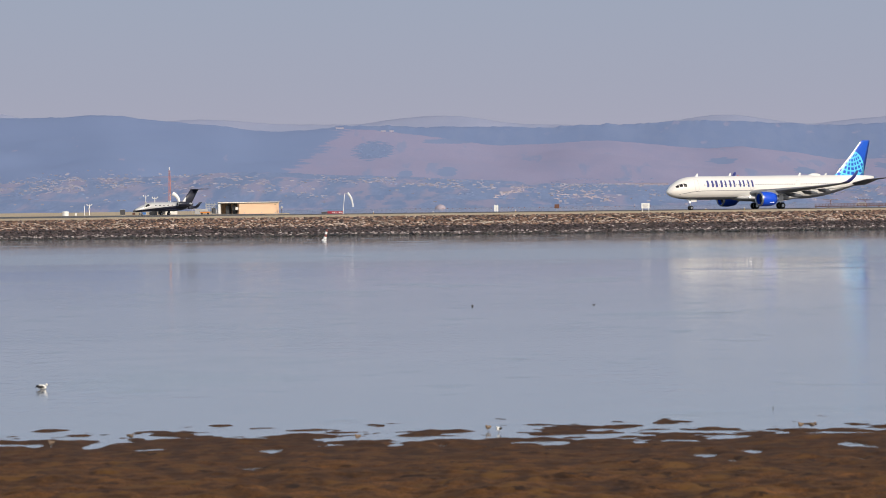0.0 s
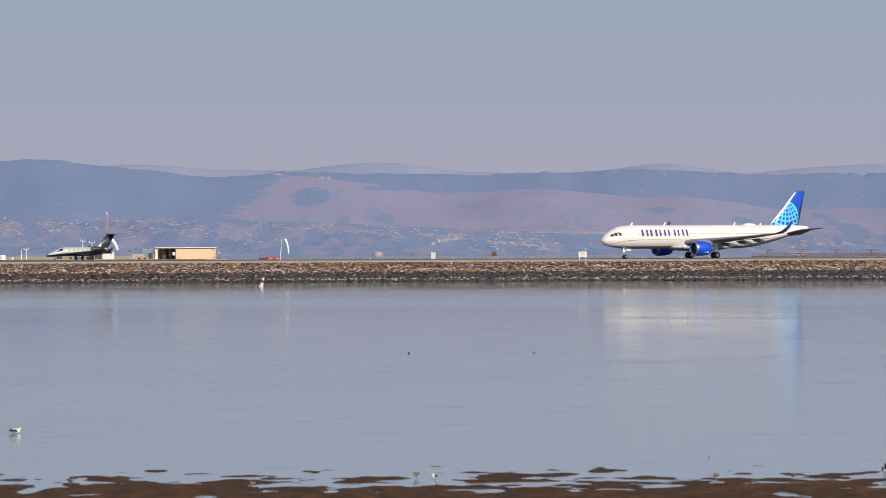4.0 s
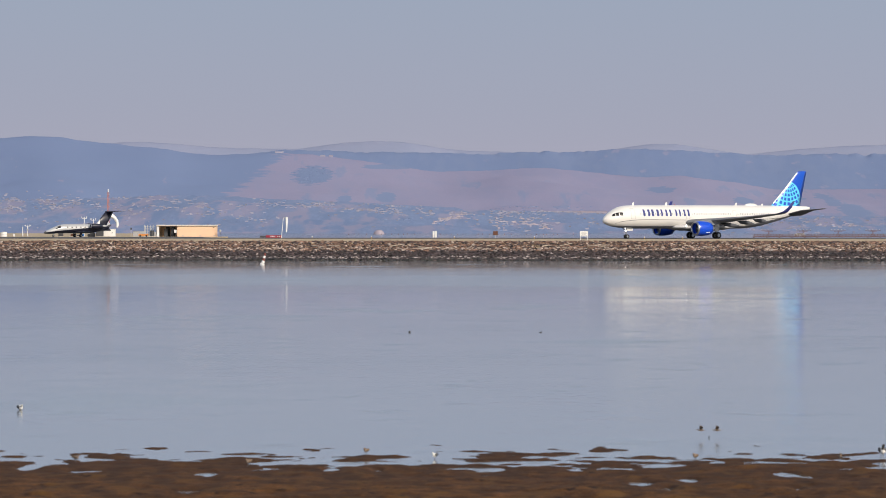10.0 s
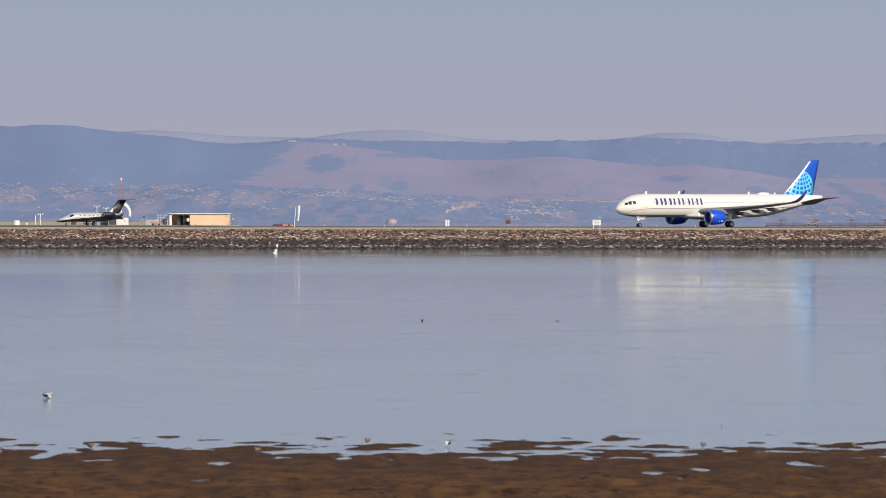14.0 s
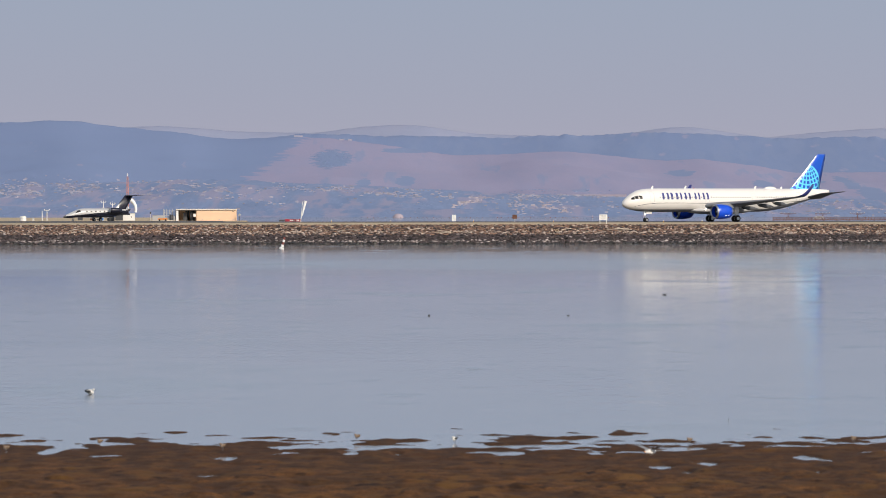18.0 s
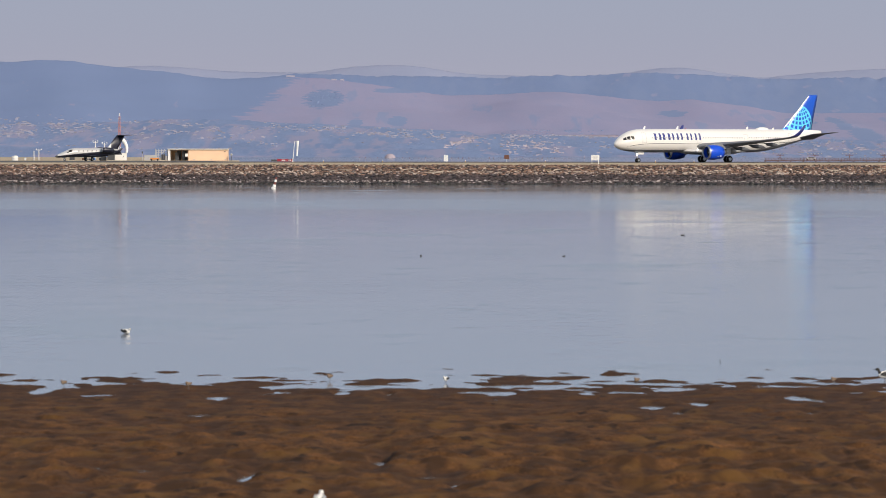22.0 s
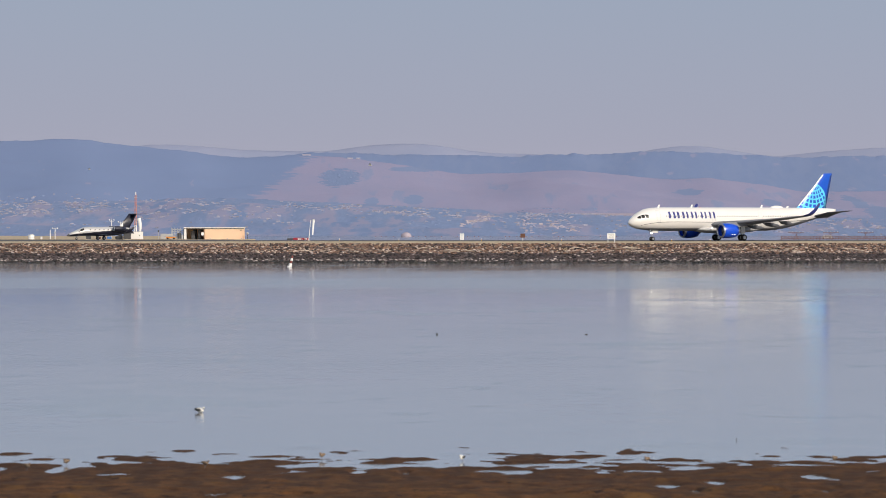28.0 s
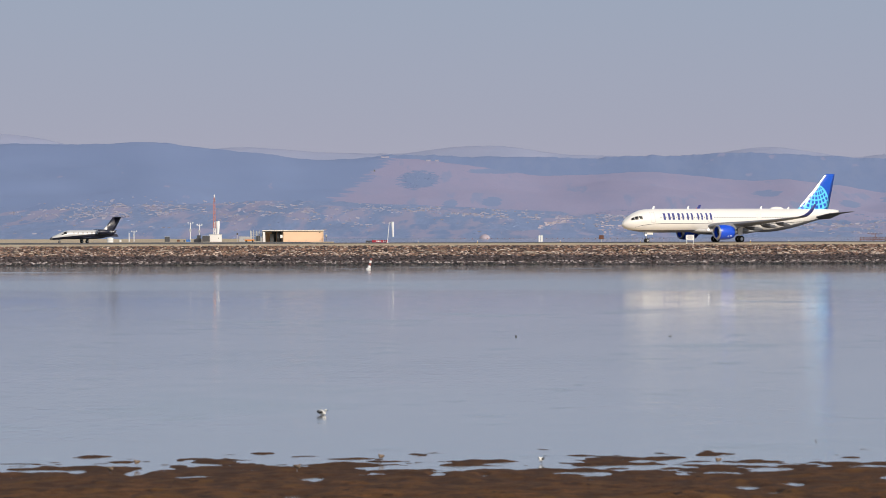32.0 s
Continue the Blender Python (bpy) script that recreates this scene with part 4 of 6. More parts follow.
def build_airliner(m):
    a = thing("airliner", m, "white twin-jet airliner with bright blue engines and fin", "airplane")
    st = smooth_stations(HULL_ST, 90)
    part("fuselage", loft(bmesh.new(), [oval(*s, k=48) for s in st]), HULL_SKIN, a, "glossy white fuselage, belly grey with painted-in shade", smooth=True)
    # belly fairing
    bm = bmesh.new()
    loft(bm, [oval(x, z, w, h, 24) for x, z, w, h in ((8.3, 2.15, 0.4, 0.2), (7, 2.05, 1.6, 0.45), (5.0, 2.0, 2.05, 0.62), (0, 2.0, 2.1, 0.68), (-4, 2.05, 1.95, 0.55), (-7, 2.2, 0.8, 0.25))])
    part("belly_fairing", bm, GREY, a, "grey belly fairing", smooth=True)
    for side in (1, -1):
        # painted line that sweeps up from the nose and runs aft
        bm, rings = bmesh.new(), []
        for i in range(60):
            d = 1.2 + i * 0.72
            z = 2.45 + 0.95 * (1 - math.exp(-(d - 1.2) / 2.3)) - 0.0125 * max(0, d - 6) + 0.055 * max(0, d - 27)
            x = NOSE - d
            zc, rw, rh = hull_at(x, HULL_ST)
            z = max(z, zc - rh * 0.93)
            p0, p1 = skin_point(x, z - 0.035, side, HULL_ST, 0.012), skin_point(x, z + 0.035, side, HULL_ST, 0.012)
            rings.append([p0, p1, p1 - Vector((0, side * 0.03, 0)), p0 - Vector((0, side * 0.03, 0))])
        loft(bm, rings)
        part("stripe", bm, FAIRING, a, "thin dark painted stripe")
        # cabin windows
        pane = bmesh.new()
        box(pane, -0.115, 0.115, -0.03, 0.02, -0.165, 0.165)
        bmesh.ops.bevel(pane, geom=[e for e in pane.edges if abs(e.verts[0].co.y - e.verts[1].co.y) > 0.01], offset=0.1, segments=2, affect="EDGES")
        me = mesh_of(pane, "cabin_window")
        d = 6.8
        while d < 36.2:
            if not (16.7 < d < 17.6 or 26.9 < d < 27.9):
                p = skin_point(NOSE - d, 4.32, side, HULL_ST, 0.004)
                part("cabin_window", me, CABIN, a, at=Matrix.Translation(p) @ pose(0, 0, 0, side * -14, 0, 0))
            d += 0.533
        # doors: proud outlines
        for d, w, h in ((5.2, 0.82, 1.85), (17.1, 0.8, 1.5), (27.4, 0.8, 1.5), (37.6, 0.8, 1.7)):
            bm = bmesh.new()
            for x0, x1, z0, z1 in ((-w / 2, -w / 2 + 0.04, 0, h), (w / 2 - 0.04, w / 2, 0, h), (-w / 2, w / 2, 0, 0.04), (-w / 2, w / 2, h - 0.04, h)):
                rows_ = []
                for z in np.linspace(z0, z1, 7):
                    q = [skin_point(NOSE - d + xx, 3.45 + float(z), side, HULL_ST, o) for xx, o in ((x0, 0.008), (x1, 0.008), (x1, -0.02), (x0, -0.02))]
                    rows_.append(q)
                loft(bm, rows_)
            part("door", bm, GREY, a, "grey outlined cabin door")
        # title bars on the forward fuselage, plain upright shapes in navy
        for d0, d1 in ((7.35, 8.8), (9.2, 10.8), (11.25, 11.6), (12.25, 13.5), (14.4, 15.55), (16.2, 17.45)):
            bm = bmesh.new()
            w = d1 - d0
            for e0, e1 in (((0, w),) if w < 0.5 else ((0, w * 0.3), (w * 0.7, w))):
                rings = []
                for z in np.linspace(3.96, 5.12, 8):
                    rings.append([skin_point(NOSE - d0 - ee, float(z), side, HULL_ST, o) for ee, o in ((e0, 0.01), (e1, 0.01), (e1, -0.02), (e0, -0.02))])
                loft(bm, rings)
            part("title_mark", bm, NAVY, a, "navy painted title mark")
        part("landing_light", ball(bmesh.new(), (NOSE - 16.4, side * 2.35, 2.25), 0.12, 0.14, 0.14, 12), LAMP, a, "bright wing-root landing light", smooth=True)
        # flight-deck windows
        for d0, d1, z0, z1, dz in ((1.25, 1.8, 3.92, 4.3, 0.28), (1.9, 2.5, 3.98, 4.55, 0.14), (2.62, 3.2, 4.04, 4.62, -0.08)):
            rings = []
            for f in np.linspace(0, 1, 5):
                d = d0 + (d1 - d0) * f
                top = z1 + dz * (f - 0.5)
                rings.append([skin_point(NOSE - d, z, side, HULL_ST, o) for z, o in ((z0, 0.012), ((z0 + top) / 2, 0.014), (top, 0.012), (top, -0.03), (z0, -0.03))])
            part("cockpit_window", loft(bmesh.new(), rings), GLASS, a, "dark flight-deck window")
        # windscreen pane, facing forward
        bm = bmesh.new()
        rings = []
        for f in np.linspace(0.06, 0.95, 6):
            row = []
            for d, z in ((1.25, 3.95), (1.7, 4.33)):
                p = skin_point(NOSE - d - 0.35 * f * f, z, side, HULL_ST)
                row.append(Vector((p.x + 0.02, p.y * f, z + (1 - f * f) * 0.06)))
            rings.append([row[0], row[1], row[1] - Vector((0.06, 0, 0.02)), row[0] - Vector((0.06, 0, 0.02))])
        part("windscreen", loft(bm, rings), GLASS, a, "dark windscreen pane")
        # wing, flap fairings, sharklet
        w_st = [(1.2, WX + 0.8, WX - 8.5, 1.15, 2.75), (2.2, WX, WX - 8.4, 1.05, 2.82), (6.4, WX - 2.5, WX - 8.1, 0.72, 3.22), (11.5, WX - 5.35, WX - 9.0, 0.42, 3.72), (16.4, WX - 8.0, WX - 9.9, 0.22, 4.3), (17.0, WX - 8.4, WX - 10.05, 0.18, 4.42)]
        bm = loft(bmesh.new(), [foil((le, side * y, z + 0.04 * (le - te) / 4), (te, side * y, z - 0.04 * (le - te) / 4), t, (0, 0, 1)) for y, le, te, t, z in w_st])
        wing = part("wing", bm, WING, a, "grey swept wing", smooth=True)
        tip = [(17.0, WX - 8.4, WX - 10.05, 0.18, 4.42, (0, 0, 1)), (17.45, WX - 9.15, WX - 10.35, 0.16, 4.75, (0, -side, 1)), (17.75, WX - 9.95, WX - 10.85, 0.13, 5.4, (0, -side, 0.3)), (18.0, WX - 10.95, WX - 11.45, 0.08, 6.6, (0, -side, 0.1))]
        part("sharklet", loft(bmesh.new(), [foil((le, side * y, z), (te, side * y, z), t, up) for y, le, te, t, z, up in tip]), NAVY, wing, "upturned navy wing tip", smooth=True)
        for y, xf, ln in ((3.6, WX - 8.3, 3.6), (7.9, WX - 8.5, 3.4), (11.3, WX - 9.1, 3.0)):
            zf = float(np.interp(y, [2.2, 6.4, 11.5, 17], [2.82, 3.22, 3.72, 4.42])) - 0.5
            bm = loft(bmesh.new(), [oval(xf + x, zf + dz, rw, rh, 14, side * y) for x, dz, rw, rh in ((ln * 0.6, 0.2, 0.03, 0.03), (ln * 0.4, 0.02, 0.18, 0.26), (0.1, -0.06, 0.23, 0.38), (-ln * 0.25, -0.14, 0.18, 0.28), (-ln * 0.5, -0.22, 0.02, 0.04))])
            part("flap_fairing", bm, FAIRING, wing, "dark grey flap track fairing", smooth=True)
        # engine
        ex, ey, ez = NOSE - 15.7, side * 5.75, 1.78
        prof = [(0.0, 1.03), (0.06, 1.12), (0.25, 1.22), (0.8, 1.3), (1.6, 1.32), (2.6, 1.22), (3.3, 1.05), (3.3, 0.95), (2.4, 1.0), (1.0, 1.0), (0.25, 0.97), (0.0, 1.03)]
        nacelle = part("engine", loft(bmesh.new(), [[(ex - x, ey + r * math.cos(2 * math.pi * i / 36), ez + r * math.sin(2 * math.pi * i / 36)) for i in range(36)] for x, r in prof[::-1]], caps=False), BLUE, a, "large bright blue turbofan nacelle", smooth=True)
        part("intake_lip", loft(bmesh.new(), [[(ex - x, ey + r * math.cos(2 * math.pi * i / 36), ez + r * math.sin(2 * math.pi * i / 36)) for i in range(36)] for x, r in ((0.26, 0.96), (0.1, 0.97), (-0.02, 1.03), (-0.02, 1.08), (0.06, 1.14), (0.26, 1.235))], caps=False), STEEL, nacelle, "bare metal intake lip", smooth=True)
        bm = bmesh.new()
        rod(bm, (ex - 0.95, ey, ez), (ex - 1.05, ey, ez), 0.99, seg=32)
        part("fan", bm, DARK, nacelle, "dark fan disc")
        for i in range(18):
            q = 2 * math.pi * i / 18
            bm = boxes((-0.02, 0.03, -0.07, 0.07, 0.25, 0.97))
            part("fan_blade", bm, DARK, nacelle, at=pose(ex - 0.92, ey, ez) @ Matrix.Rotation(q, 4, "X") @ Matrix.Rotation(0.5, 4, "Z"))
        bm = loft(bmesh.new(), [[(ex - x, ey + r * math.cos(2 * math.pi * i / 16), ez + r * math.sin(2 * math.pi * i / 16)) for i in range(16)] for x, r in ((0.45, 0.02), (0.55, 0.1), (0.95, 0.27))])
        part("spinner", bm, GREY, nacelle, smooth=True)
        bm = loft(bmesh.new(), [[(ex - x, ey + r * math.cos(2 * math.pi * i / 24), ez + r * math.sin(2 * math.pi * i / 24)) for i in range(24)] for x, r in ((2.6, 0.9), (3.4, 0.72), (4.1, 0.5), (4.15, 0.3), (4.7, 0.05))])
        part("exhaust_core", bm, STEEL, nacelle, "bare metal exhaust core", smooth=True)
        bm = boxes((-0.42, -0.12, -0.01, 0.01, -0.12, 0.12), (0.1, 0.42, -0.01, 0.01, -0.12, 0.12))
        part("engine_mark", bm, WHITE, nacelle, "small white marking", at=pose(ex - 2.05, ey + side * 1.12, ez - 0.62, side * 30, 0, 0))
        bm = loft(bmesh.new(), [[(ex - x, ey - 0.14, z0), (ex - x, ey + 0.14, z0), (ex - x, ey + 0.12, z1), (ex - x, ey - 0.12, z1)] for x, z0, z1 in ((1.0, 2.9, 3.12), (2.2, 2.85, 3.35), (4.0, 2.35, 3.3), (6.0, 2.8, 3.2))])
        part("pylon", bm, WING, a)
        # tailplane, dark all over: the shade of its underside is put into the colour
        t_st = [(0.3, NOSE - 39.2, NOSE - 43.8, 0.5, 4.1), (0.9, NOSE - 39.8, NOSE - 43.9, 0.42, 4.3), (3.0, NOSE - 41.3, NOSE - 44.3, 0.26, 4.95), (6.2, NOSE - 43.5, NOSE - 44.9, 0.1, 5.3)]
        part("tailplane", loft(bmesh.new(), [foil((le, side * y, z), (te, side * y, z), t, (0, 0, 1)) for y, le, te, t, z in t_st]), FAIRING, a, "tailplane in dark grey for its shaded underside", smooth=True)
        # main gear
        gy = side * 3.8
        part("main_gear_leg", rods(((0.0, gy, 0.6), (0.1, gy * 0.98, 2.7), 0.13), ((0.05, gy - 0.5, 0.58), (0.05, gy + 0.5, 0.58), 0.09), ((0.05, gy, 1.1), (0.1, gy - side * 1.6, 2.3), 0.07)), STEEL, a, "bare metal main gear leg")
        bm = boxes((-0.45, 0.5, gy + side * 0.22 - 0.02, gy + side * 0.22 + 0.02, 1.25, 2.7), bevel=0.01)
        part("gear_door", bm, HULL, a)
        for dy in (-0.46, 0.46):
            WHEELS.append((airliner_wheel("main_wheel", a, pose(0, gy + dy, 0.585), 0.585, 0.42), (0, gy + dy, 0.585), 0.585, "airliner"))
    # nose gear
    gx = NOSE - 5.07
    part("nose_gear_leg", rods(((gx, 0, 0.38), (gx + 0.08, 0, 2.2), 0.09), ((gx, -0.28, 0.38), (gx, 0.28, 0.38), 0.06), ((gx + 0.05, 0, 1.0), (gx + 0.9, 0, 2.0), 0.05)), STEEL, a, "bare metal nose gear leg")
    part("taxi_light", rods(((gx + 0.16, -0.1, 1.35), (gx + 0.22, -0.1, 1.35), 0.11), ((gx + 0.16, 0.12, 1.35), (gx + 0.22, 0.12, 1.35), 0.11)), LAMP, a, "round taxi lights on the nose gear")
    for sd in (-1, 1):
        bm = boxes((-0.9, 0.35, -0.015, 0.015, -0.55, 0.0), bevel=0.005)
        part("nose_gear_door", bm, HULL, a, at=pose(gx - 0.2, sd * 0.38, 1.95, sd * -8, 0, 0))
        WHEELS.append((airliner_wheel("nose_wheel", a, pose(gx, sd * 0.24, 0.38), 0.38, 0.24), (gx, sd * 0.24, 0.38), 0.38, "airliner"))
    # fin with its dorsal fillet
    f_st = [(5.35, NOSE - 35.2, NOSE - 43.4, 0.62), (5.95, NOSE - 37.0, NOSE - 43.5, 0.56), (6.6, NOSE - 37.9, NOSE - 43.65, 0.5), (9.1, NOSE - 40.3, NOSE - 44.25, 0.38), (11.75, NOSE - 42.75, NOSE - 44.85, 0.24), (12.0, NOSE - 43.1, NOSE - 44.85, 0.16)]
    part("fin", loft(bmesh.new(), [foil((le, 0, z), (te, 0, z), t, (0, 1, 0)) for z, le, te, t in f_st]), FIN, a, "bright blue fin with a pale blue lattice", smooth=True)
    bm = loft(bmesh.new(), [[(le + 0.04, -0.05, z), (le + 0.04, 0.05, z), (le - 0.1, 0.08, z), (le - 0.1, -0.08, z)] for z, le in ((6.2, NOSE - 37.35), (9.1, NOSE - 40.3), (11.75, NOSE - 42.75))])
    part("fin_leading_edge", bm, STEEL, a, "bare metal fin leading edge")
    part("tail_exhaust", rods(((-23.5, 0, 5.36), (-23.75, 0, 5.37), 0.2, 0.17)), DARK, a, "dark tail exhaust")
    # aerials and the radome on the roof
    for d, h in ((6.4, 0.48), (13.6, 0.5), (29.0, 0.45), (34.8, 0.3)):
        x = NOSE - d
        zc, rw, rh = hull_at(x, HULL_ST)
        bm = loft(bmesh.new(), [[(x + l0, -0.02, z), (x + l0, 0.02, z), (x + l1, 0.02, z), (x + l1, -0.02, z)] for l0, l1, z in ((0.22, -0.25, zc + rh - 0.04), (0.05, -0.3, zc + rh + h * 0.6), (-0.1, -0.32, zc + rh + h))])
        part("antenna", bm, WHITE, a, "small blade aerial")
    bm = bmesh.new()
    ball(bm, (NOSE - 32.4, 0, 5.86), 1.35, 0.6, 0.38, 20)
    part("radome", bm, HULL, a, "low white radome on the roof", smooth=True)
    part("beacon", ball(bmesh.new(), (NOSE - 15.5, 0, 5.92), 0.14, 0.1, 0.1, 8), MAST_RED, a)
    return a


# ---- the small jet ----
JN = 6.9      # nose ahead of the main gear
JET_ST = [(JN - d, 1.5 + dz - 0.2 * max(0.0, 1 - d / 2.4), rw, rh) for d, dz, rw, rh in (
    (0, -0.52, 0.03, 0.03), (0.15, -0.5, 0.16, 0.15), (0.7, -0.42, 0.36, 0.34), (1.5, -0.3, 0.56, 0.5), (2.3, -0.16, 0.7, 0.64), (3.1, 0.0, 0.79, 0.78), (4.0, 0.06, 0.83, 0.85), (9.0, 0.06, 0.83, 0.85), (10.5, 0.12, 0.76, 0.76), (11.7, 0.28, 0.52, 0.52), (12.6, 0.45, 0.3, 0.3), (13.1, 0.52, 0.1, 0.1))]


def jet_hull_paint():
    """Silver upper hull forward, midnight paint below and aft."""
    m = material("silver_over_midnight_paint", (0.5, 0.495, 0.495), 0.32, 0.1, vary=0.05, coat=0.5)
    n, l = m.node_tree.nodes, m.node_tree.links
    p = n["Principled BSDF"]
    base = p.inputs["Base Color"].links[0].from_socket
    tc, sp, k1, k2, mx = n.new("ShaderNodeTexCoord"), n.new("ShaderNodeSeparateXYZ"), n.new("ShaderNodeMath"), n.new("ShaderNodeMath"), n.new("ShaderNodeMixRGB")
    l.new(tc.outputs["Object"], sp.inputs[0])
    k1.operation, k2.operation = "MULTIPLY_ADD", "GREATER_THAN"
    k1.inputs[1].default_value = 0.095        # the edge of the paint rises towards the tail
    l.new(sp.outputs[0], k1.inputs[0])
    l.new(sp.outputs[2], k1.inputs[2])
    l.new(k1.outputs[0], k2.inputs[0])
    k2.inputs[1].default_value = 1.56
    l.new(k2.outputs[0], mx.inputs[0])
    mx.inputs[1].default_value = (0.012, 0.013, 0.026, 1)
    l.new(base, mx.inputs[2])
    l.new(mx.outputs[0], p.inputs["Base Color"])
    return m


def jet_fin_paint():
    """Midnight fin with a silver fillet at its foot."""
    m = material("midnight_fin_with_silver_fillet", (0.012, 0.013, 0.028), 0.42, vary=0.05, coat=0.25)
    n, l = m.node_tree.nodes, m.node_tree.links
    p = n["Principled BSDF"]
    base = p.inputs["Base Color"].links[0].from_socket
    tc, sp, k1, k2, mx = n.new("ShaderNodeTexCoord"), n.new("ShaderNodeSeparateXYZ"), n.new("ShaderNodeMath"), n.new("ShaderNodeMath"), n.new("ShaderNodeMixRGB")
    l.new(tc.outputs["Object"], sp.inputs[0])
    k1.operation, k2.operation = "MULTIPLY_ADD", "GREATER_THAN"
    k1.inputs[1].default_value = 0.12
    l.new(sp.outputs[2], k1.inputs[0])
    l.new(sp.outputs[0], k1.inputs[2])
    l.new(k1.outputs[0], k2.inputs[0])
    k2.inputs[1].default_value = -4.15
    l.new(k2.outputs[0], mx.inputs[0])
    l.new(base, mx.inputs[1])
    mx.inputs[2].default_value = (0.62, 0.61, 0.6, 1)
    l.new(mx.outputs[0], p.inputs["Base Color"])
    return m


def build_jet(m):
    a = thing("business_jet", m, "small midnight-blue and silver business jet with T-tail", "airplane")
    part("fuselage", loft(bmesh.new(), [oval(*s, k=32) for s in smooth_stations(JET_ST, 60)]), jet_hull_paint(), a, "silver upper hull over midnight paint", smooth=True)
    part("nose_cap", loft(bmesh.new(), [oval(*s, k=20) for s in ((JN + 0.01, 0.78, 0.03, 0.03), (JN - 0.15, 0.81, 0.17, 0.16), (JN - 0.45, 0.88, 0.29, 0.28))]), DARK, a, smooth=True)
    for side in (1, -1):
        for d in (4.5, 5.4, 6.3, 7.2, 8.1):
            bm = boxes((-0.17, 0.17, -0.02, 0.02, -0.13, 0.13))
            bmesh.ops.bevel(bm, geom=[e for e in bm.edges if abs(e.verts[0].co.y - e.verts[1].co.y) > 0.01], offset=0.09, segments=2, affect="EDGES")
            part("cabin_window", bm, GLASS, a, at=Matrix.Translation(skin_point(JN - d, 1.82, side, JET_ST, 0.0)) @ pose(0, 0, 0, side * -18, 0, 0))
        rings = []
        for f in np.linspace(0, 1, 6):
            d = 2.15 + 1.1 * f
            zc, rw, rh = hull_at(JN - d, JET_ST)
            top = zc + rh * (0.8 if f > 0.2 else 0.5)
            lo = zc + rh * 0.28
            rings.append([skin_point(JN - d, z, side, JET_ST, o) for z, o in ((lo, 0.012), ((lo + top) / 2, 0.02), (top, 0.012), (top, -0.03), (lo, -0.03))])
        part("cockpit_window", loft(bmesh.new(), rings), GLASS, a, "dark wrap-round flight-deck window")
        w_st = [(0.4, 1.3, -1.7, 0.34, 0.8), (0.9, 1.1, -1.65, 0.3, 0.83), (3.0, 0.3, -1.65, 0.2, 0.95), (7.4, -1.3, -2.4, 0.1, 1.2)]
        wing = part("wing", loft(bmesh.new(), [foil((le, side * y, z), (te, side * y, z), t, (0, 0, 1)) for y, le, te, t, z in w_st]), JET_DARK, a, "dark tapered wing", smooth=True)
        part("winglet", loft(bmesh.new(), [foil((le, side * y, z), (te, side * y, z), t, up) for y, le, te, t, z, up in ((7.4, -1.3, -2.4, 0.1, 1.2, (0, 0, 1)), (7.85, -1.8, -2.75, 0.1, 1.4, (0, -side, 1)), (8.3, -2.7, -3.3, 0.07, 2.35, (0, -side, 0.2)))]), JET_DARK, wing, smooth=True)
        prof = [(0.0, 0.34), (0.08, 0.42), (0.7, 0.5), (1.6, 0.47), (2.4, 0.34), (2.4, 0.28), (1.2, 0.33), (0.1, 0.31), (0.0, 0.34)]
        ex, ey, ez = JN - 8.9, side * 1.32, 2.05
        eng = part("engine", loft(bmesh.new(), [[(ex - x, ey + r * math.cos(2 * math.pi * i / 24), ez + r * math.sin(2 * math.pi * i / 24)) for i in range(24)] for x, r in prof[::-1]], caps=False), JET_DARK, a, "dark rear engine nacelle", smooth=True)
        part("intake_lip", loft(bmesh.new(), [[(ex - x, ey + r * math.cos(2 * math.pi * i / 24), ez + r * math.sin(2 * math.pi * i / 24)) for i in range(24)] for x, r in ((0.12, 0.3), (-0.015, 0.345), (0.0, 0.4), (0.12, 0.44))], caps=False), STEEL, eng, "bare metal intake lip", smooth=True)
        part("fan", rods(((ex - 0.4, ey, ez), (ex - 0.5, ey, ez), 0.33), seg=20), DARK, eng)
        part("exhaust_core", loft(bmesh.new(), [[(ex - x, ey + r * math.cos(2 * math.pi * i / 12), ez + r * math.sin(2 * math.pi * i / 12)) for i in range(12)] for x, r in ((2.0, 0.2), (2.9, 0.05))]), STEEL, eng)
        part("pylon", boxes((ex - 1.9, ex - 0.6, min(side * 0.6, side * 1.0), max(side * 0.6, side * 1.0), 1.97, 2.14), bevel=0.03), JET_DARK, a)
        t_st = [(0.0, JN - 12.7, JN - 14.3, 0.16, 4.75), (0.4, JN - 12.85, JN - 14.35, 0.15, 4.77), (3.7, JN - 14.1, JN - 14.95, 0.07, 4.85)]
        part("tailplane", loft(bmesh.new(), [foil((le, side * y, z), (te, side * y, z), t, (0, 0, 1)) for y, le, te, t, z in t_st]), JET_DARK, a, "dark tailplane on top of the fin", smooth=True)
        gy = side * 1.45
        part("main_gear_leg", rods(((0, gy, 0.28), (0.05, gy, 0.85), 0.07), ((0, gy - 0.2, 0.28), (0, gy + 0.2, 0.28), 0.05)), STEEL, a)
        part("gear_door", boxes((-0.25, 0.28, gy + side * 0.12 - 0.012, gy + side * 0.12 + 0.012, 0.4, 0.85), bevel=0.004), JET_DARK, a)
        for dy in (-0.17, 0.17):
            WHEELS.append((airliner_wheel("main_wheel", a, pose(0, gy + dy, 0.28), 0.28, 0.16), (0, gy + dy, 0.28), 0.28, "jet"))
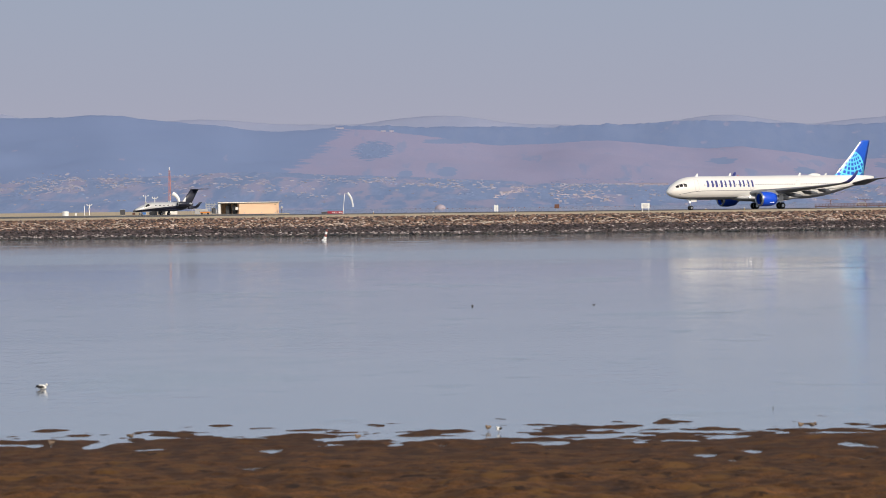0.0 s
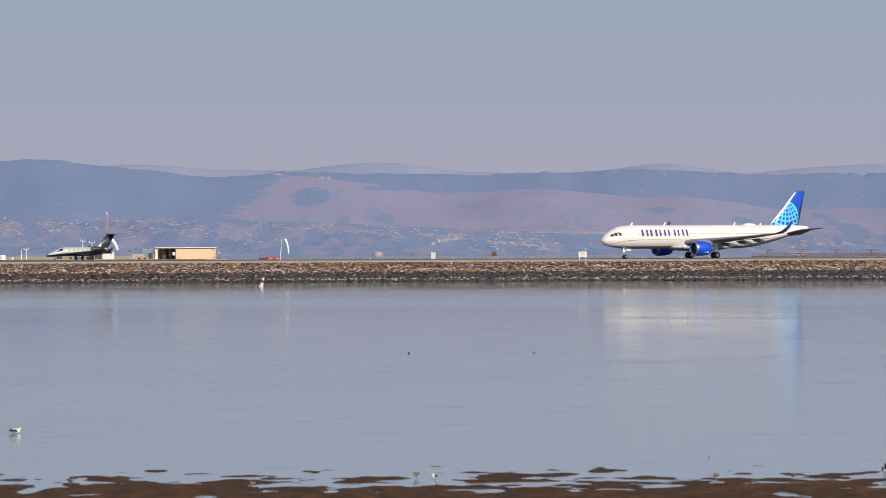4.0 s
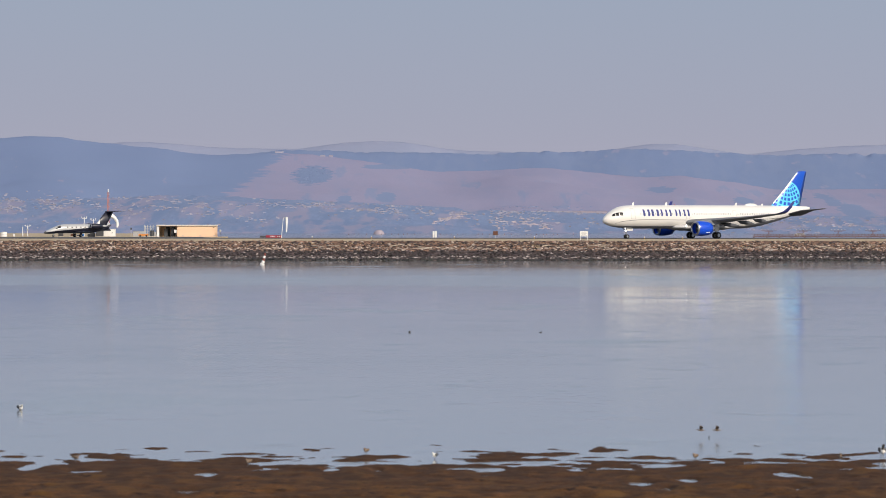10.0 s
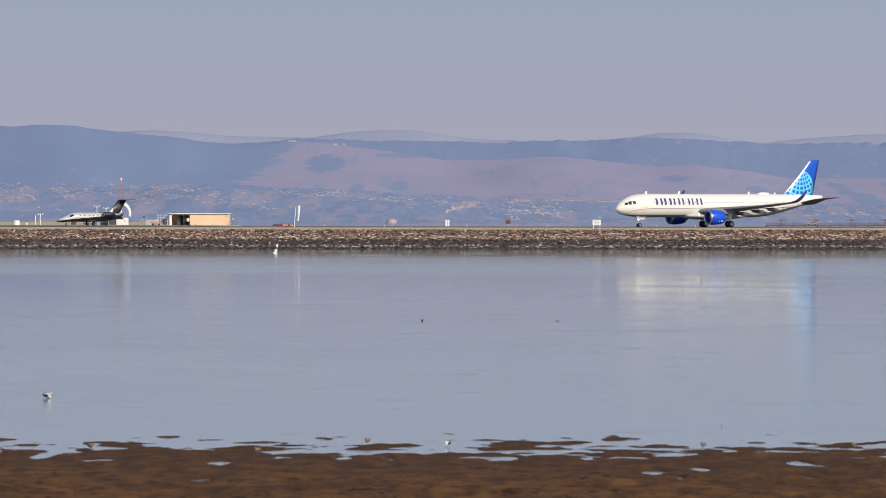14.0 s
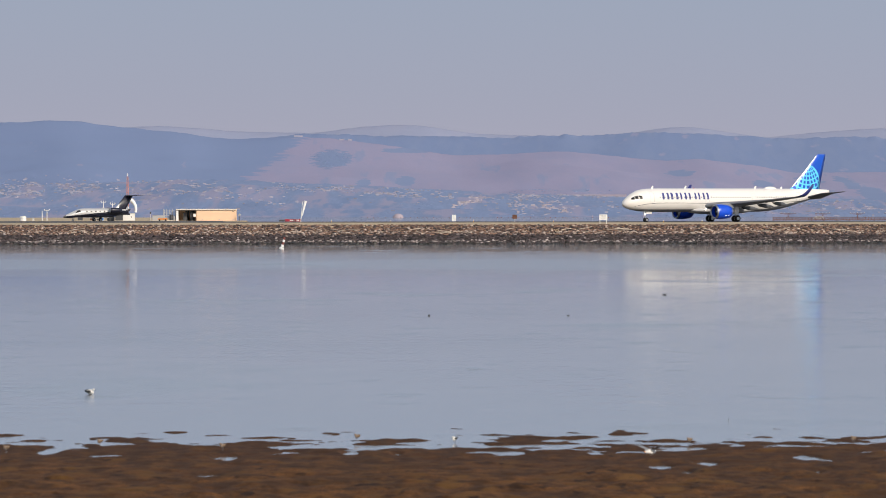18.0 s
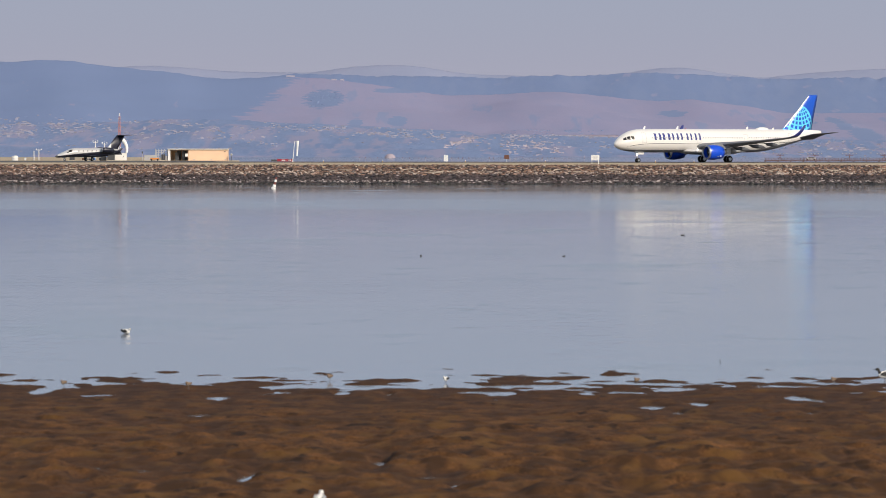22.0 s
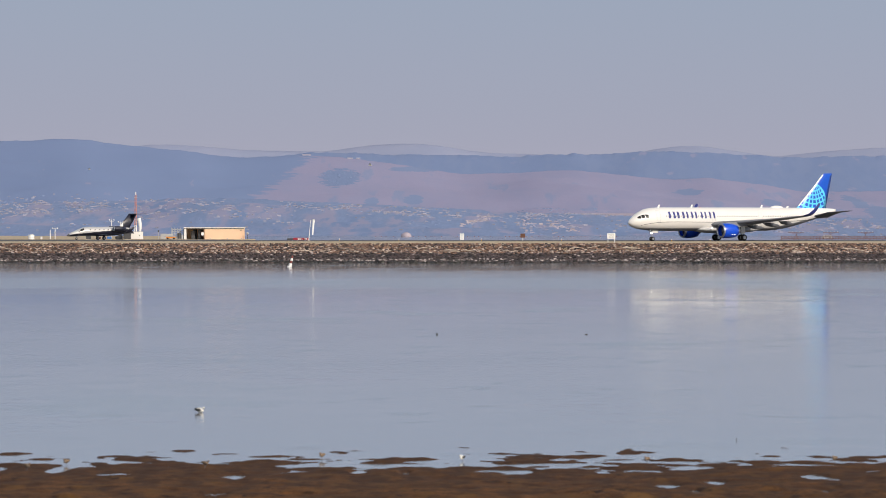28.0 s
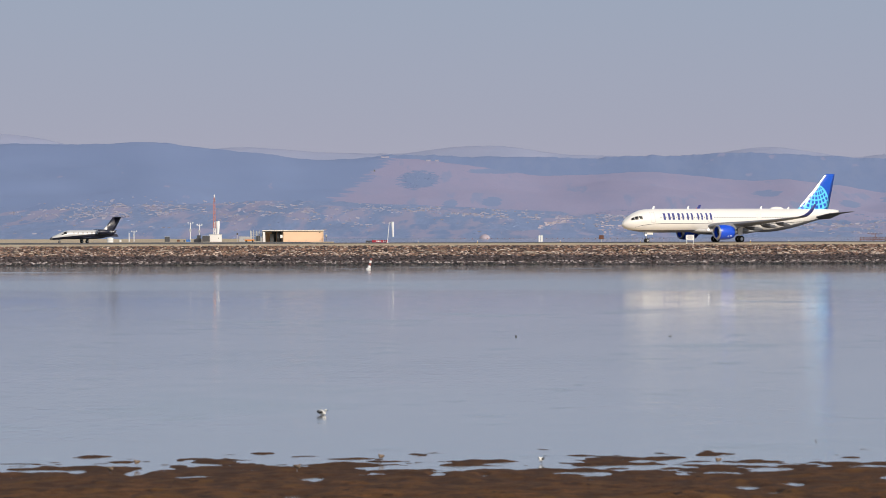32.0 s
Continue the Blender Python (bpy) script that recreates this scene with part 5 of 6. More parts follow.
        part("ventral_fin", loft(bmesh.new(), [foil((x0, side * y, z), (x1, side * y, z), 0.05, (0, 1, 0)) for x0, x1, y, z in ((JN - 11.8, JN - 13.3, 0.25, 1.65), (JN - 12.3, JN - 13.5, 0.55, 1.15))]), JET_DARK, a)
    gx = JN - 1.95
    part("nose_gear_leg", rods(((gx, 0, 0.22), (gx, 0, 1.0), 0.055), ((gx, -0.1, 0.22), (gx, 0.1, 0.22), 0.04)), STEEL, a)
    part("nose_gear_door", boxes((gx - 0.35, gx + 0.3, -0.14, -0.12, 0.55, 1.0), bevel=0.004), JET_SILVER, a)
    WHEELS.append((airliner_wheel("nose_wheel", a, pose(gx, 0, 0.22), 0.22, 0.15), (gx, 0, 0.22), 0.22, "jet"))
    f_st = [(2.0, JN - 9.2, JN - 12.6, 0.3), (2.45, JN - 10.6, JN - 12.9, 0.26), (2.95, JN - 11.1, JN - 13.2, 0.22), (4.77, JN - 12.55, JN - 14.25, 0.16)]
    part("fin", loft(bmesh.new(), [foil((le, 0, z), (te, 0, z), t, (0, 1, 0)) for z, le, te, t in f_st]), jet_fin_paint(), a, "dark swept fin with a silver fillet", smooth=True)
    part("fin_bullet", ball(bmesh.new(), (JN - 13.4, 0, 4.78), 0.9, 0.12, 0.13, 12), JET_DARK, a, smooth=True)
    part("registration_mark", boxes((-0.75, 0.75, -0.64, -0.62, -0.1, 0.1), (-0.75, 0.75, 0.62, 0.64, -0.1, 0.1)), GREY, a, "illegible pale registration bar", at=pose(JN - 11.8, 0, 2.05) @ Matrix.Diagonal((1, 0.82, 1, 1)))
    return a


WHEELS = []
airliner = build_airliner(pose(50.0, 996.0, G + 0.02, 0, 0, 213.5))
jet = build_jet(pose(-65.3, 1056.0, G + 0.02, 0, 0, 205))


# ---- things on the airfield ----
def build_shelter(m):
    """A low equipment building: an open bay beside a long plain peach wall."""
    a = thing("equipment_building", m, "low peach-walled equipment building with an open bay", "building")
    L, B, D, H = 7.6, 3.5, 4.0, 2.12
    part("wall", boxes((0, L, 0, 0.15, 0, H)), PEACH, a, "plain peach front wall")
    part("wall", boxes((L - 0.15, L, 0.15, D, 0, H)), PEACH, a)
    part("wall", boxes((0, 0.15, 0.15, D, 0, H)), PEACH, a)
    part("wall", boxes((-B, L, D, D + 0.15, 0, H)), PEACH, a)
    part("end_wall", boxes((-B - 0.42, -B, 0, D, 0, H)), WHITE, a, "white end wall of the open bay")
    part("roof", boxes((-B - 0.5, L + 0.12, -0.15, D + 0.25, H, H + 0.16), bevel=0.02), ROOF, a, "pale flat roof slab")
    # Dark strip added in place of the shadow line below the roof edge.
    part("fascia", boxes((-B - 0.42, L + 0.02, -0.06, -0.01, H - 0.14, H)), DARK, a, "dark strip for the shadow line under the roof")
    part("door", boxes((-2.35, -1.55, D - 0.06, D, 0, 1.9), bevel=0.01), DARK, a, "dark steel door")
    part("door", boxes((-1.2, -0.5, D - 0.06, D, 0, 1.9), bevel=0.01), DARK, a, "dark steel door")
    part("cabinet", boxes((-2.6, -1.9, 1.6, 2.4, 0, 1.55), bevel=0.02), DARK, a)
    part("cabinet", boxes((-1.3, -0.75, 1.2, 2.0, 0, 1.75), bevel=0.02), DARK, a)
    part("junction_box", boxes((-0.62, -0.1, -0.05, 0.3, 0.75, 1.35), bevel=0.02), WHITE, a)
    for x in (1.1, 4.4, 7.1):
        part("vent", boxes((x - 0.12, x + 0.12, -0.05, 0.0, 0.1, 0.26), bevel=0.01), GREY, a)
    part("lamp", boxes((6.9, 7.15, -0.16, 0.0, 1.7, 1.82), bevel=0.02), DARK, a)
    return a


build_shelter(pose(-47.8, 1082, G))


def build_windsock(m, height, sock_len, r, lean, label):
    a = thing("windsock", m, label, "windsock", "windsocks")
    part("base", rods(((0, 0, 0), (0, 0, 0.12), 0.22), seg=12), CONCRETE, a)
    part("pole", rods(((0, 0, 0.1), (lean, 0, height), 0.07, 0.045)), WHITE, a, "slim white pole")
    arm = part("swivel_arm", rods(((lean, 0, height - 0.05), (lean + 0.5, 0, height + 0.12), 0.035)), GREY, a)
    n = 5
    for i in range(n):
        s = sock_len / n
        r0, r1 = r * (1 - 0.45 * i / n), r * (1 - 0.45 * (i + 1) / n)
        bm = loft(bmesh.new(), [[(q * math.cos(2 * math.pi * k / 14), q * math.sin(2 * math.pi * k / 14), z) for k in range(14)] for q, z in ((r0, 0.03), (r1, -s), (r1 - 0.012, -s), (r0 - 0.012, 0.03))], caps=False)
        seg = part("sock_segment", bm, CLOTH, a, "limp white nylon sleeve")
        SOCKS.append((seg, i, s, Vector((lean + 0.55, 0, height + 0.12)), r > 0.3))
    return a


SOCKS = []
build_windsock(pose(-25.6, 998, G), 3.65, 2.7, 0.24, 0.32, "white limp windsock on a thin leaning pole")
build_windsock(pose(-60.95, 1083, G), 3.9, 2.75, 0.4, -0.1, "thick white limp windsock beside the red mast")
build_windsock(pose(83.7, 1000, G), 2.9, 1.9, 0.16, 0.2, "small white windsock on a leaning pole by the pier")


def build_mast(m):
    a = thing("beacon_mast", m, "tall red and white lattice beacon mast", "mast")
    part("footing", boxes((-0.6, 0.6, -0.6, 0.6, 0, 0.25), bevel=0.03), CONCRETE, a)
    n, h, w = 7, 8.6, 0.22
    for i in range(n):
        z0, z1 = 0.25 + i * (h - 0.25) / n, 0.25 + (i + 1) * (h - 0.25) / n
        q0, q1 = w * (1 - 0.45 * i / n), w * (1 - 0.45 * (i + 1) / n)
        c = [(-1, -1), (1, -1), (1, 1), (-1, 1)]
        sp = []
        for k in range(4):
            (x0, y0), (x1, y1) = c[k], c[(k + 1) % 4]
            sp += [((x0 * q0, y0 * q0, z0), (x0 * q1, y0 * q1, z1), 0.045), ((x0 * q0, y0 * q0, z0), (x1 * q1, y1 * q1, z1), 0.03), ((x0 * q1, y0 * q1, z1), (x1 * q1, y1 * q1, z1), 0.03)]
        part("mast_section", rods(*sp, seg=6), HAZED_RED if i % 2 == 0 or i > 2 else WHITE, a, "painted lattice section")
    part("beacon", ball(rod(bmesh.new(), (0, 0, h), (0, 0, h + 0.25), 0.14, 0.1), (0, 0, h + 0.4), 0.14, 0.14, 0.2, 10), WHITE, a, "white beacon lamp at the top", smooth=True)
    part("platform", boxes((-0.32, 0.32, -0.32, 0.32, h - 0.55, h - 0.48)), GREY, a)
    return a


build_mast(pose(-61.6, 1092, G))


def build_cabinet(name, m, w, d, h, mat, label, category, roof=True):
    a = thing(name, m, label, category)
    body = part("body", boxes((-w / 2, w / 2, -d / 2, d / 2, 0.08, h), bevel=0.03), mat, a)
    part("plinth", boxes((-w / 2 - 0.05, w / 2 + 0.05, -d / 2 - 0.05, d / 2 + 0.05, 0, 0.08)), CONCRETE, a)
    if roof:
        part("lid", boxes((-w / 2 - 0.06, w / 2 + 0.06, -d / 2 - 0.06, d / 2 + 0.06, h, h + 0.07), bevel=0.02), GREY, a)
    part("door", boxes((-w * 0.36, w * 0.36, -d / 2 - 0.025, -d / 2, 0.2, h - 0.12), bevel=0.008), mat, body)
    part("handle", boxes((w * 0.22, w * 0.28, -d / 2 - 0.06, -d / 2 - 0.025, h * 0.45, h * 0.6)), DARK, body)
    return a


build_cabinet("equipment_cabin", pose(-60.6, 1078, G), 2.35, 2.0, 1.45, WHITE, "white equipment cabin below the mast", "cabin")
build_cabinet("transformer_box", pose(-62.3, 1076, G), 1.4, 1.3, 1.2, DARK, "dark grey transformer box", "cabinet")
build_cabinet("control_cabinet", pose(-70.0, 1080, G), 0.95, 0.7, 1.05, DARK, "dark grey control cabinet on the airfield", "cabinet")
build_cabinet("junction_cabinet", pose(-68.0, 1082, G), 0.5, 0.4, 0.5, BROWN, "small brown junction cabinet", "cabinet")
build_cabinet("instrument_cabinet", pose(-65.9, 1079, G), 0.85, 0.6, 0.55, BLUE_BOX, "low blue instrument cabinet", "cabinet")
build_cabinet("marker_cabinet", pose(-79.0, 1080, G), 0.35, 0.3, 0.5, WHITE, "small white marker cabinet", "cabinet")
build_cabinet("marker_cabinet", pose(-66.6, 1078, G), 0.3, 0.3, 0.4, DARK, "tiny dark marker box", "cabinet")


def build_instrument_pole(m, h, label, arms=True):
    a = thing("weather_mast", m, label, "mast", "weather masts")
    part("base", rods(((0, 0, 0), (0, 0, 0.1), 0.2), seg=12), CONCRETE, a)
    part("pole", rods(((0, 0, 0.1), (0, 0, h), 0.09, 0.07)), WHITE, a)
    if arms:
        part("crossarm", rods(((-0.45, 0, h * 0.93), (0.45, 0, h * 0.93), 0.04)), WHITE, a)
        for x in (-0.45, 0.45):
            part("sensor", ball(rod(bmesh.new(), (x, 0, h * 0.93), (x, 0, h * 0.99), 0.03), (x, 0, h), 0.11, 0.11, 0.13, 10), WHITE, a, smooth=True)
        part("sensor_box", boxes((-0.2, 0.2, -0.22, -0.06, h * 0.55, h * 0.68), bevel=0.02), GREY, a)
    part("lightning_rod", rods(((0, 0, h), (0, 0, h + 0.35), 0.02)), STEEL, a)
    return a


build_instrument_pole(pose(-65.6, 1081, G), 3.75, "white weather mast with small sensors")
build_instrument_pole(pose(-63.8, 1080, G), 3.4, "white weather mast beside dark equipment")
build_instrument_pole(pose(-77.4, 1081, G), 1.85, "short white sensor pole", False)
build_instrument_pole(pose(-76.6, 1083, G), 2.15, "white sensor pole with crossarm")

a = thing("equipment_stack", pose(-63.75, 1077, G), "dark clustered equipment at a mast foot", "equipment")
part("body", boxes((-0.5, 0.5, -0.4, 0.4, 0, 0.75), bevel=0.04), DARK, a)
part("upper_box", boxes((-0.3, 0.35, -0.3, 0.3, 0.75, 1.35), bevel=0.04), DARK, a)
part("drum", rods(((-0.7, 0, 0.3), (-0.7, 0.5, 0.3), 0.3), seg=16), DARK, a)

a = thing("storage_tank", pose(-80.9, 1079, G), "squat white cylindrical tank", "tank")
part("shell", loft(bmesh.new(), [[(r * math.cos(2 * math.pi * k / 28), r * math.sin(2 * math.pi * k / 28), z) for k in range(28)] for r, z in ((0.6, 0.0), (0.62, 0.02), (0.62, 0.8), (0.55, 0.88), (0.1, 0.93))]), WHITE, a, smooth=False)
part("hatch", rods(((0.15, 0, 0.9), (0.15, 0, 0.99), 0.16), seg=14), GREY, a)
part("hoop", rods(((0, 0, 0.4), (0, 0, 0.44), 0.635), seg=28), GREY, a)

# the service yard beside the building
a = thing("pipe_rack", pose(-53.0, 1083, G), "grey pipe rack beside the building", "rack")
for x, h in ((-1.15, 2.25), (-0.95, 2.1), (-0.55, 2.25), (0.0, 2.15), (0.55, 2.2), (1.15, 2.05)):
    part("upright", rods(((x, 0, 0), (x, 0, h), 0.07)), GREY, a)
for z in (0.55, 1.05, 1.5, 1.9):
    part("rail", rods(((-1.15, 0, z), (1.15, 0, z), 0.05)), GREY, a)
part("brace", rods(((-0.55, 0.02, 0.1), (0.55, 0.02, 2.1), 0.04)), GREY, a)
part("drum", rods(((0.35, -0.45, 0.1), (0.35, -0.45, 1.2), 0.34), seg=16), DARK, a, "dark standing drum")
part("drum", rods(((0.95, -0.45, 0.1), (0.95, -0.45, 0.9), 0.28), seg=16), GREY, a)
part("base_plate", boxes((-1.25, 1.25, -0.8, 0.3, 0, 0.1)), CONCRETE, a)
a = thing("service_cart", pose(-54.0, 1076, G), "orange service cart with a grey machine", "cart")
part("bed", boxes((-0.9, 0.9, -0.5, 0.5, 0.2, 0.5), bevel=0.04), ORANGE, a, "orange cart bed")
part("machine", boxes((-0.75, 0.5, -0.4, 0.4, 0.5, 1.05), bevel=0.08), GREY, a)
for x in (-0.6, 0.6):
    for y in (-0.45, 0.45):
        part("wheel", rods(((x, y - 0.08, 0.18), (x, y + 0.08, 0.18), 0.18), seg=16), BLACK, a)
build_cabinet("equipment_locker", pose(-55.75, 1084, G), 1.2, 0.9, 1.0, GREY, "pale grey steel equipment locker by the yard", "cabinet")
a = thing("signal_post", pose(-56.7, 1083, G), "short post with a dark signal head", "post")
part("pole", rods(((0, 0, 0), (0, 0, 1.5), 0.05)), GREY, a)
part("head", boxes((-0.14, 0.14, -0.12, 0.12, 1.35, 1.75), bevel=0.03), DARK, a)
a = thing("signal_post", pose(-39.5, 1081, G), "post with round grey lamp beside the building", "post")
part("pole", rods(((0, 0, 0), (0, 0, 1.0), 0.05)), DARK, a)
part("lamp", ball(bmesh.new(), (0, 0, 1.15), 0.24, 0.2, 0.26, 12), GREY, a, "round grey lamp", smooth=True)
part("hood", rods(((-0.7, 0, 1.75), (0.3, 0, 1.9), 0.03)), GREY, a)


# airfield signs
def build_guidance_sign(m, w, h, mat, label, bars):
    a = thing("guidance_sign", m, label, "sign", "airfield signs")
    part("panel", boxes((-w / 2, w / 2, -0.12, 0.12, 0.12, h), bevel=0.02), mat, a)
    n = max(2, int(w / 1.2))
    for i in range(n):
        x = -w / 2 + w * (i + 0.5) / n
        part("leg", rods(((x, 0, 0), (x, 0, 0.14), 0.05), seg=8), GREY, a)
    for x0, x1 in bars:
        part("legend_bar", boxes((x0, x1, -0.126, -0.12, 0.22, h - 0.1)), WHITE, a, "illegible white legend")
    return a


build_guidance_sign(pose(-27.0, 1000, G), 2.8, 0.55, RED, "low red guidance sign with white marks", ((-0.6, -0.4), (-0.3, -0.05), (0.1, 0.2), (0.6, 0.8), (0.9, 1.1)))
build_guidance_sign(pose(-29.0, 1004, G), 1.2, 0.45, DARK, "low black guidance sign beside a red one", ())

a = thing("distance_board", pose(1.57, 1000, G), "white double-panel marker board on the grass", "sign", "airfield signs")
for x in (-0.2, 0.2):
    part("panel", boxes((x - 0.17, x + 0.17, -0.05, 0.05, 0.15, 1.3), bevel=0.015), WHITE, a)
    part("leg", rods(((x, 0, 0), (x, 0, 0.2), 0.04), seg=8), GREY, a)
part("frame", boxes((-0.42, 0.42, 0.05, 0.09, 0.4, 0.48), (-0.42, 0.42, 0.05, 0.09, 1.0, 1.08)), GREY, a)

a = thing("brown_sign", pose(12.4, 1003, G), "small brown sign on a post", "sign", "airfield signs")
part("panel", boxes((-0.42, 0.42, -0.04, 0.04, 0.55, 1.28), bevel=0.01), BROWN, a)
part("legend_bar", boxes((-0.2, 0.2, -0.046, -0.04, 0.8, 0.86), (-0.14, 0.14, -0.046, -0.04, 0.98, 1.04)), DULL_RED, a, "illegible red-brown legend")
part("leg", boxes((-0.06, 0.06, -0.03, 0.03, 0, 0.6)), GREY, a)

a = thing("white_sign", pose(26.55, 945, 3.12), "white sign board on two legs by the dyke", "sign", "airfield signs")
part("panel", boxes((-0.68, 0.68, -0.04, 0.04, 0.62, 1.52), bevel=0.015), WHITE, a)
for z, w in ((1.36, 0.5), (1.22, 0.42), (1.08, 0.5), (0.94, 0.36), (0.8, 0.45)):
    part("legend_bar", boxes((-w, w, -0.046, -0.04, z - 0.035, z + 0.035)), GREY, a, "illegible grey line of writing")
for x in (-0.55, 0.55):
    part("leg", boxes((x - 0.05, x + 0.05, 0.04, 0.1, 0, 1.45)), WHITE, a)

# low obstruction lights along the far edge of the field
lamp_rng = random.Random(4)
first = None
for k in range(46):
    x = -14 + k * 0.98 + lamp_rng.uniform(-0.25, 0.25)
    if k % 9 in (4, 5):
        continue
    m = pose(x, 1028.5 + lamp_rng.uniform(-1, 1), G)
    if first is None:
        first = thing("edge_light", m, "small red light on a thin stake", "light", "edge lights on the field")
        part("stake", rods(((0, 0, 0), (0, 0, 0.62), 0.011), seg=6), GREY, first)
        part("lens", ball(bmesh.new(), (0, 0, 0.69), 0.075, 0.075, 0.08, 8), DULL_RED, first, smooth=True)
        part("collar", rods(((0, 0, 0.58), (0, 0, 0.62), 0.045), seg=8), DARK, first)
    else:
        copy_thing(first, m)

for x, y in ((-20.0, 990), (-9.5, 985), (5.0, 992), (19.0, 985), (37.5, 966), (44.0, 964)):
    a = thing("taxiway_light", pose(x, y, G), "tiny pale taxiway edge marker", "light", "taxiway edge lights")
    part("stem", rods(((0, 0, 0), (0, 0, 0.3), 0.04), seg=8), YELLOW, a)
    part("lens", ball(bmesh.new(), (0, 0, 0.36), 0.08, 0.08, 0.09, 8), WHITE, a, smooth=True)


# approach-light pier beyond the airliner
def build_pier(m, length):
    a = thing("approach_light_pier", m, "low rust-brown approach light pier with light bars", "pier")
    part("deck", boxes((0, length, -0.9, 0.9, 0.66, 0.76)), PIER, a, "rust-brown walkway deck")
    part("cable_tray", boxes((0, length, -1.0, -0.92, 0.78, 0.86)), PIER, a, "rust-brown cable tray along the deck")
    k = 0.0
    while k < length:
        part("pile", rods(((k + 0.2, -0.7, -3.4), (k + 0.2, -0.7, 0.62), 0.1), seg=8), PIER, a)
        part("pile", rods(((k + 0.2, 0.7, -3.4), (k + 0.2, 0.7, 0.62), 0.1), seg=8), PIER, a)
        for q in (0.2, 0.8, 1.4, 2.0):
            part("rail_post", boxes((k + q - 0.04, k + q + 0.04, -0.9, -0.84, 0.76, 1.25)), PIER, a)
        k += 2.4
    part("handrail", rods(((0, -0.87, 1.22), (length, -0.87, 1.22), 0.04), seg=6), PIER, a)
    part("handrail", rods(((0, -0.87, 1.0), (length, -0.87, 1.0), 0.03), seg=6), PIER, a)
    k = 3.0
    while k < length:
        bar = part("light_bar", boxes((k - 1.5, k + 1.5, -0.1, 0.1, 1.95, 2.05), (k - 0.8, k + 0.8, -0.1, 0.1, 1.68, 1.75)), PIER, a, "rust-brown light bar")
        part("light_stand", rods(((k, 0, 0.76), (k, 0, 1.95), 0.05), ((k - 0.5, 0, 0.76), (k + 0.3, 0, 1.95), 0.03), ((k + 0.5, 0, 0.76), (k - 0.3, 0, 1.95), 0.03), seg=6), PIER, a)
        for q in (-1.3, -0.65, 0, 0.65, 1.3):
            part("lamp", rods(((k + q, -0.12, 2.1), (k + q, 0.12, 2.1), 0.09), seg=8), GREY, bar)
        k += 6.6
    return a


build_pier(pose(62.2, 1070, 2.55), 60.0)
a = thing("utility_van", pose(71.0, 1070, 3.31), "small pale van on the pier walkway", "van")
part("body", loft(bmesh.new(), [[(-1.0, y, 0.12), (1.0, y, 0.12), (1.0, y, 0.5), (0.8, y, 0.66), (-0.5, y, 0.66), (-0.95, y, 0.45)] for y in (-0.5, 0.5)]), GREY, a)
part("window", boxes((-0.45, 0.7, -0.52, -0.49, 0.45, 0.6)), GLASS, a)
for x in (-0.65, 0.65):
    part("wheel", rods(((x, -0.52, 0.15), (x, -0.4, 0.15), 0.15), seg=14), BLACK, a)


# the leaning buoy
a = thing("channel_buoy", pose(-24.0, 826, -0.12, 0, 14, 0), "leaning dark and white banded buoy in the water", "buoy")
part("float", loft(bmesh.new(), [[(r * math.cos(2 * math.pi * k / 20), r * math.sin(2 * math.pi * k / 20), z) for k in range(20)] for r, z in ((0.15, -0.3), (0.36, -0.15), (0.4, 0.05), (0.36, 0.18), (0.24, 0.26))]), WHITE, a, smooth=True)
for i in range(4):
    z0, z1 = 0.3 + i * 0.38, 0.3 + (i + 1) * 0.38
    r0, r1 = 0.24 - 0.025 * i, 0.24 - 0.025 * (i + 1)
    part("band", loft(bmesh.new(), [[(r * math.cos(2 * math.pi * k / 18), r * math.sin(2 * math.pi * k / 18), z) for k in range(18)] for r, z in ((r0, z0), (r1, z1))]), DULL_RED if i in (1, 3) else WHITE, a)
part("topmark", ball(bmesh.new(), (0, 0, 1.92), 0.14, 0.14, 0.16, 10), DARK, a, smooth=True)


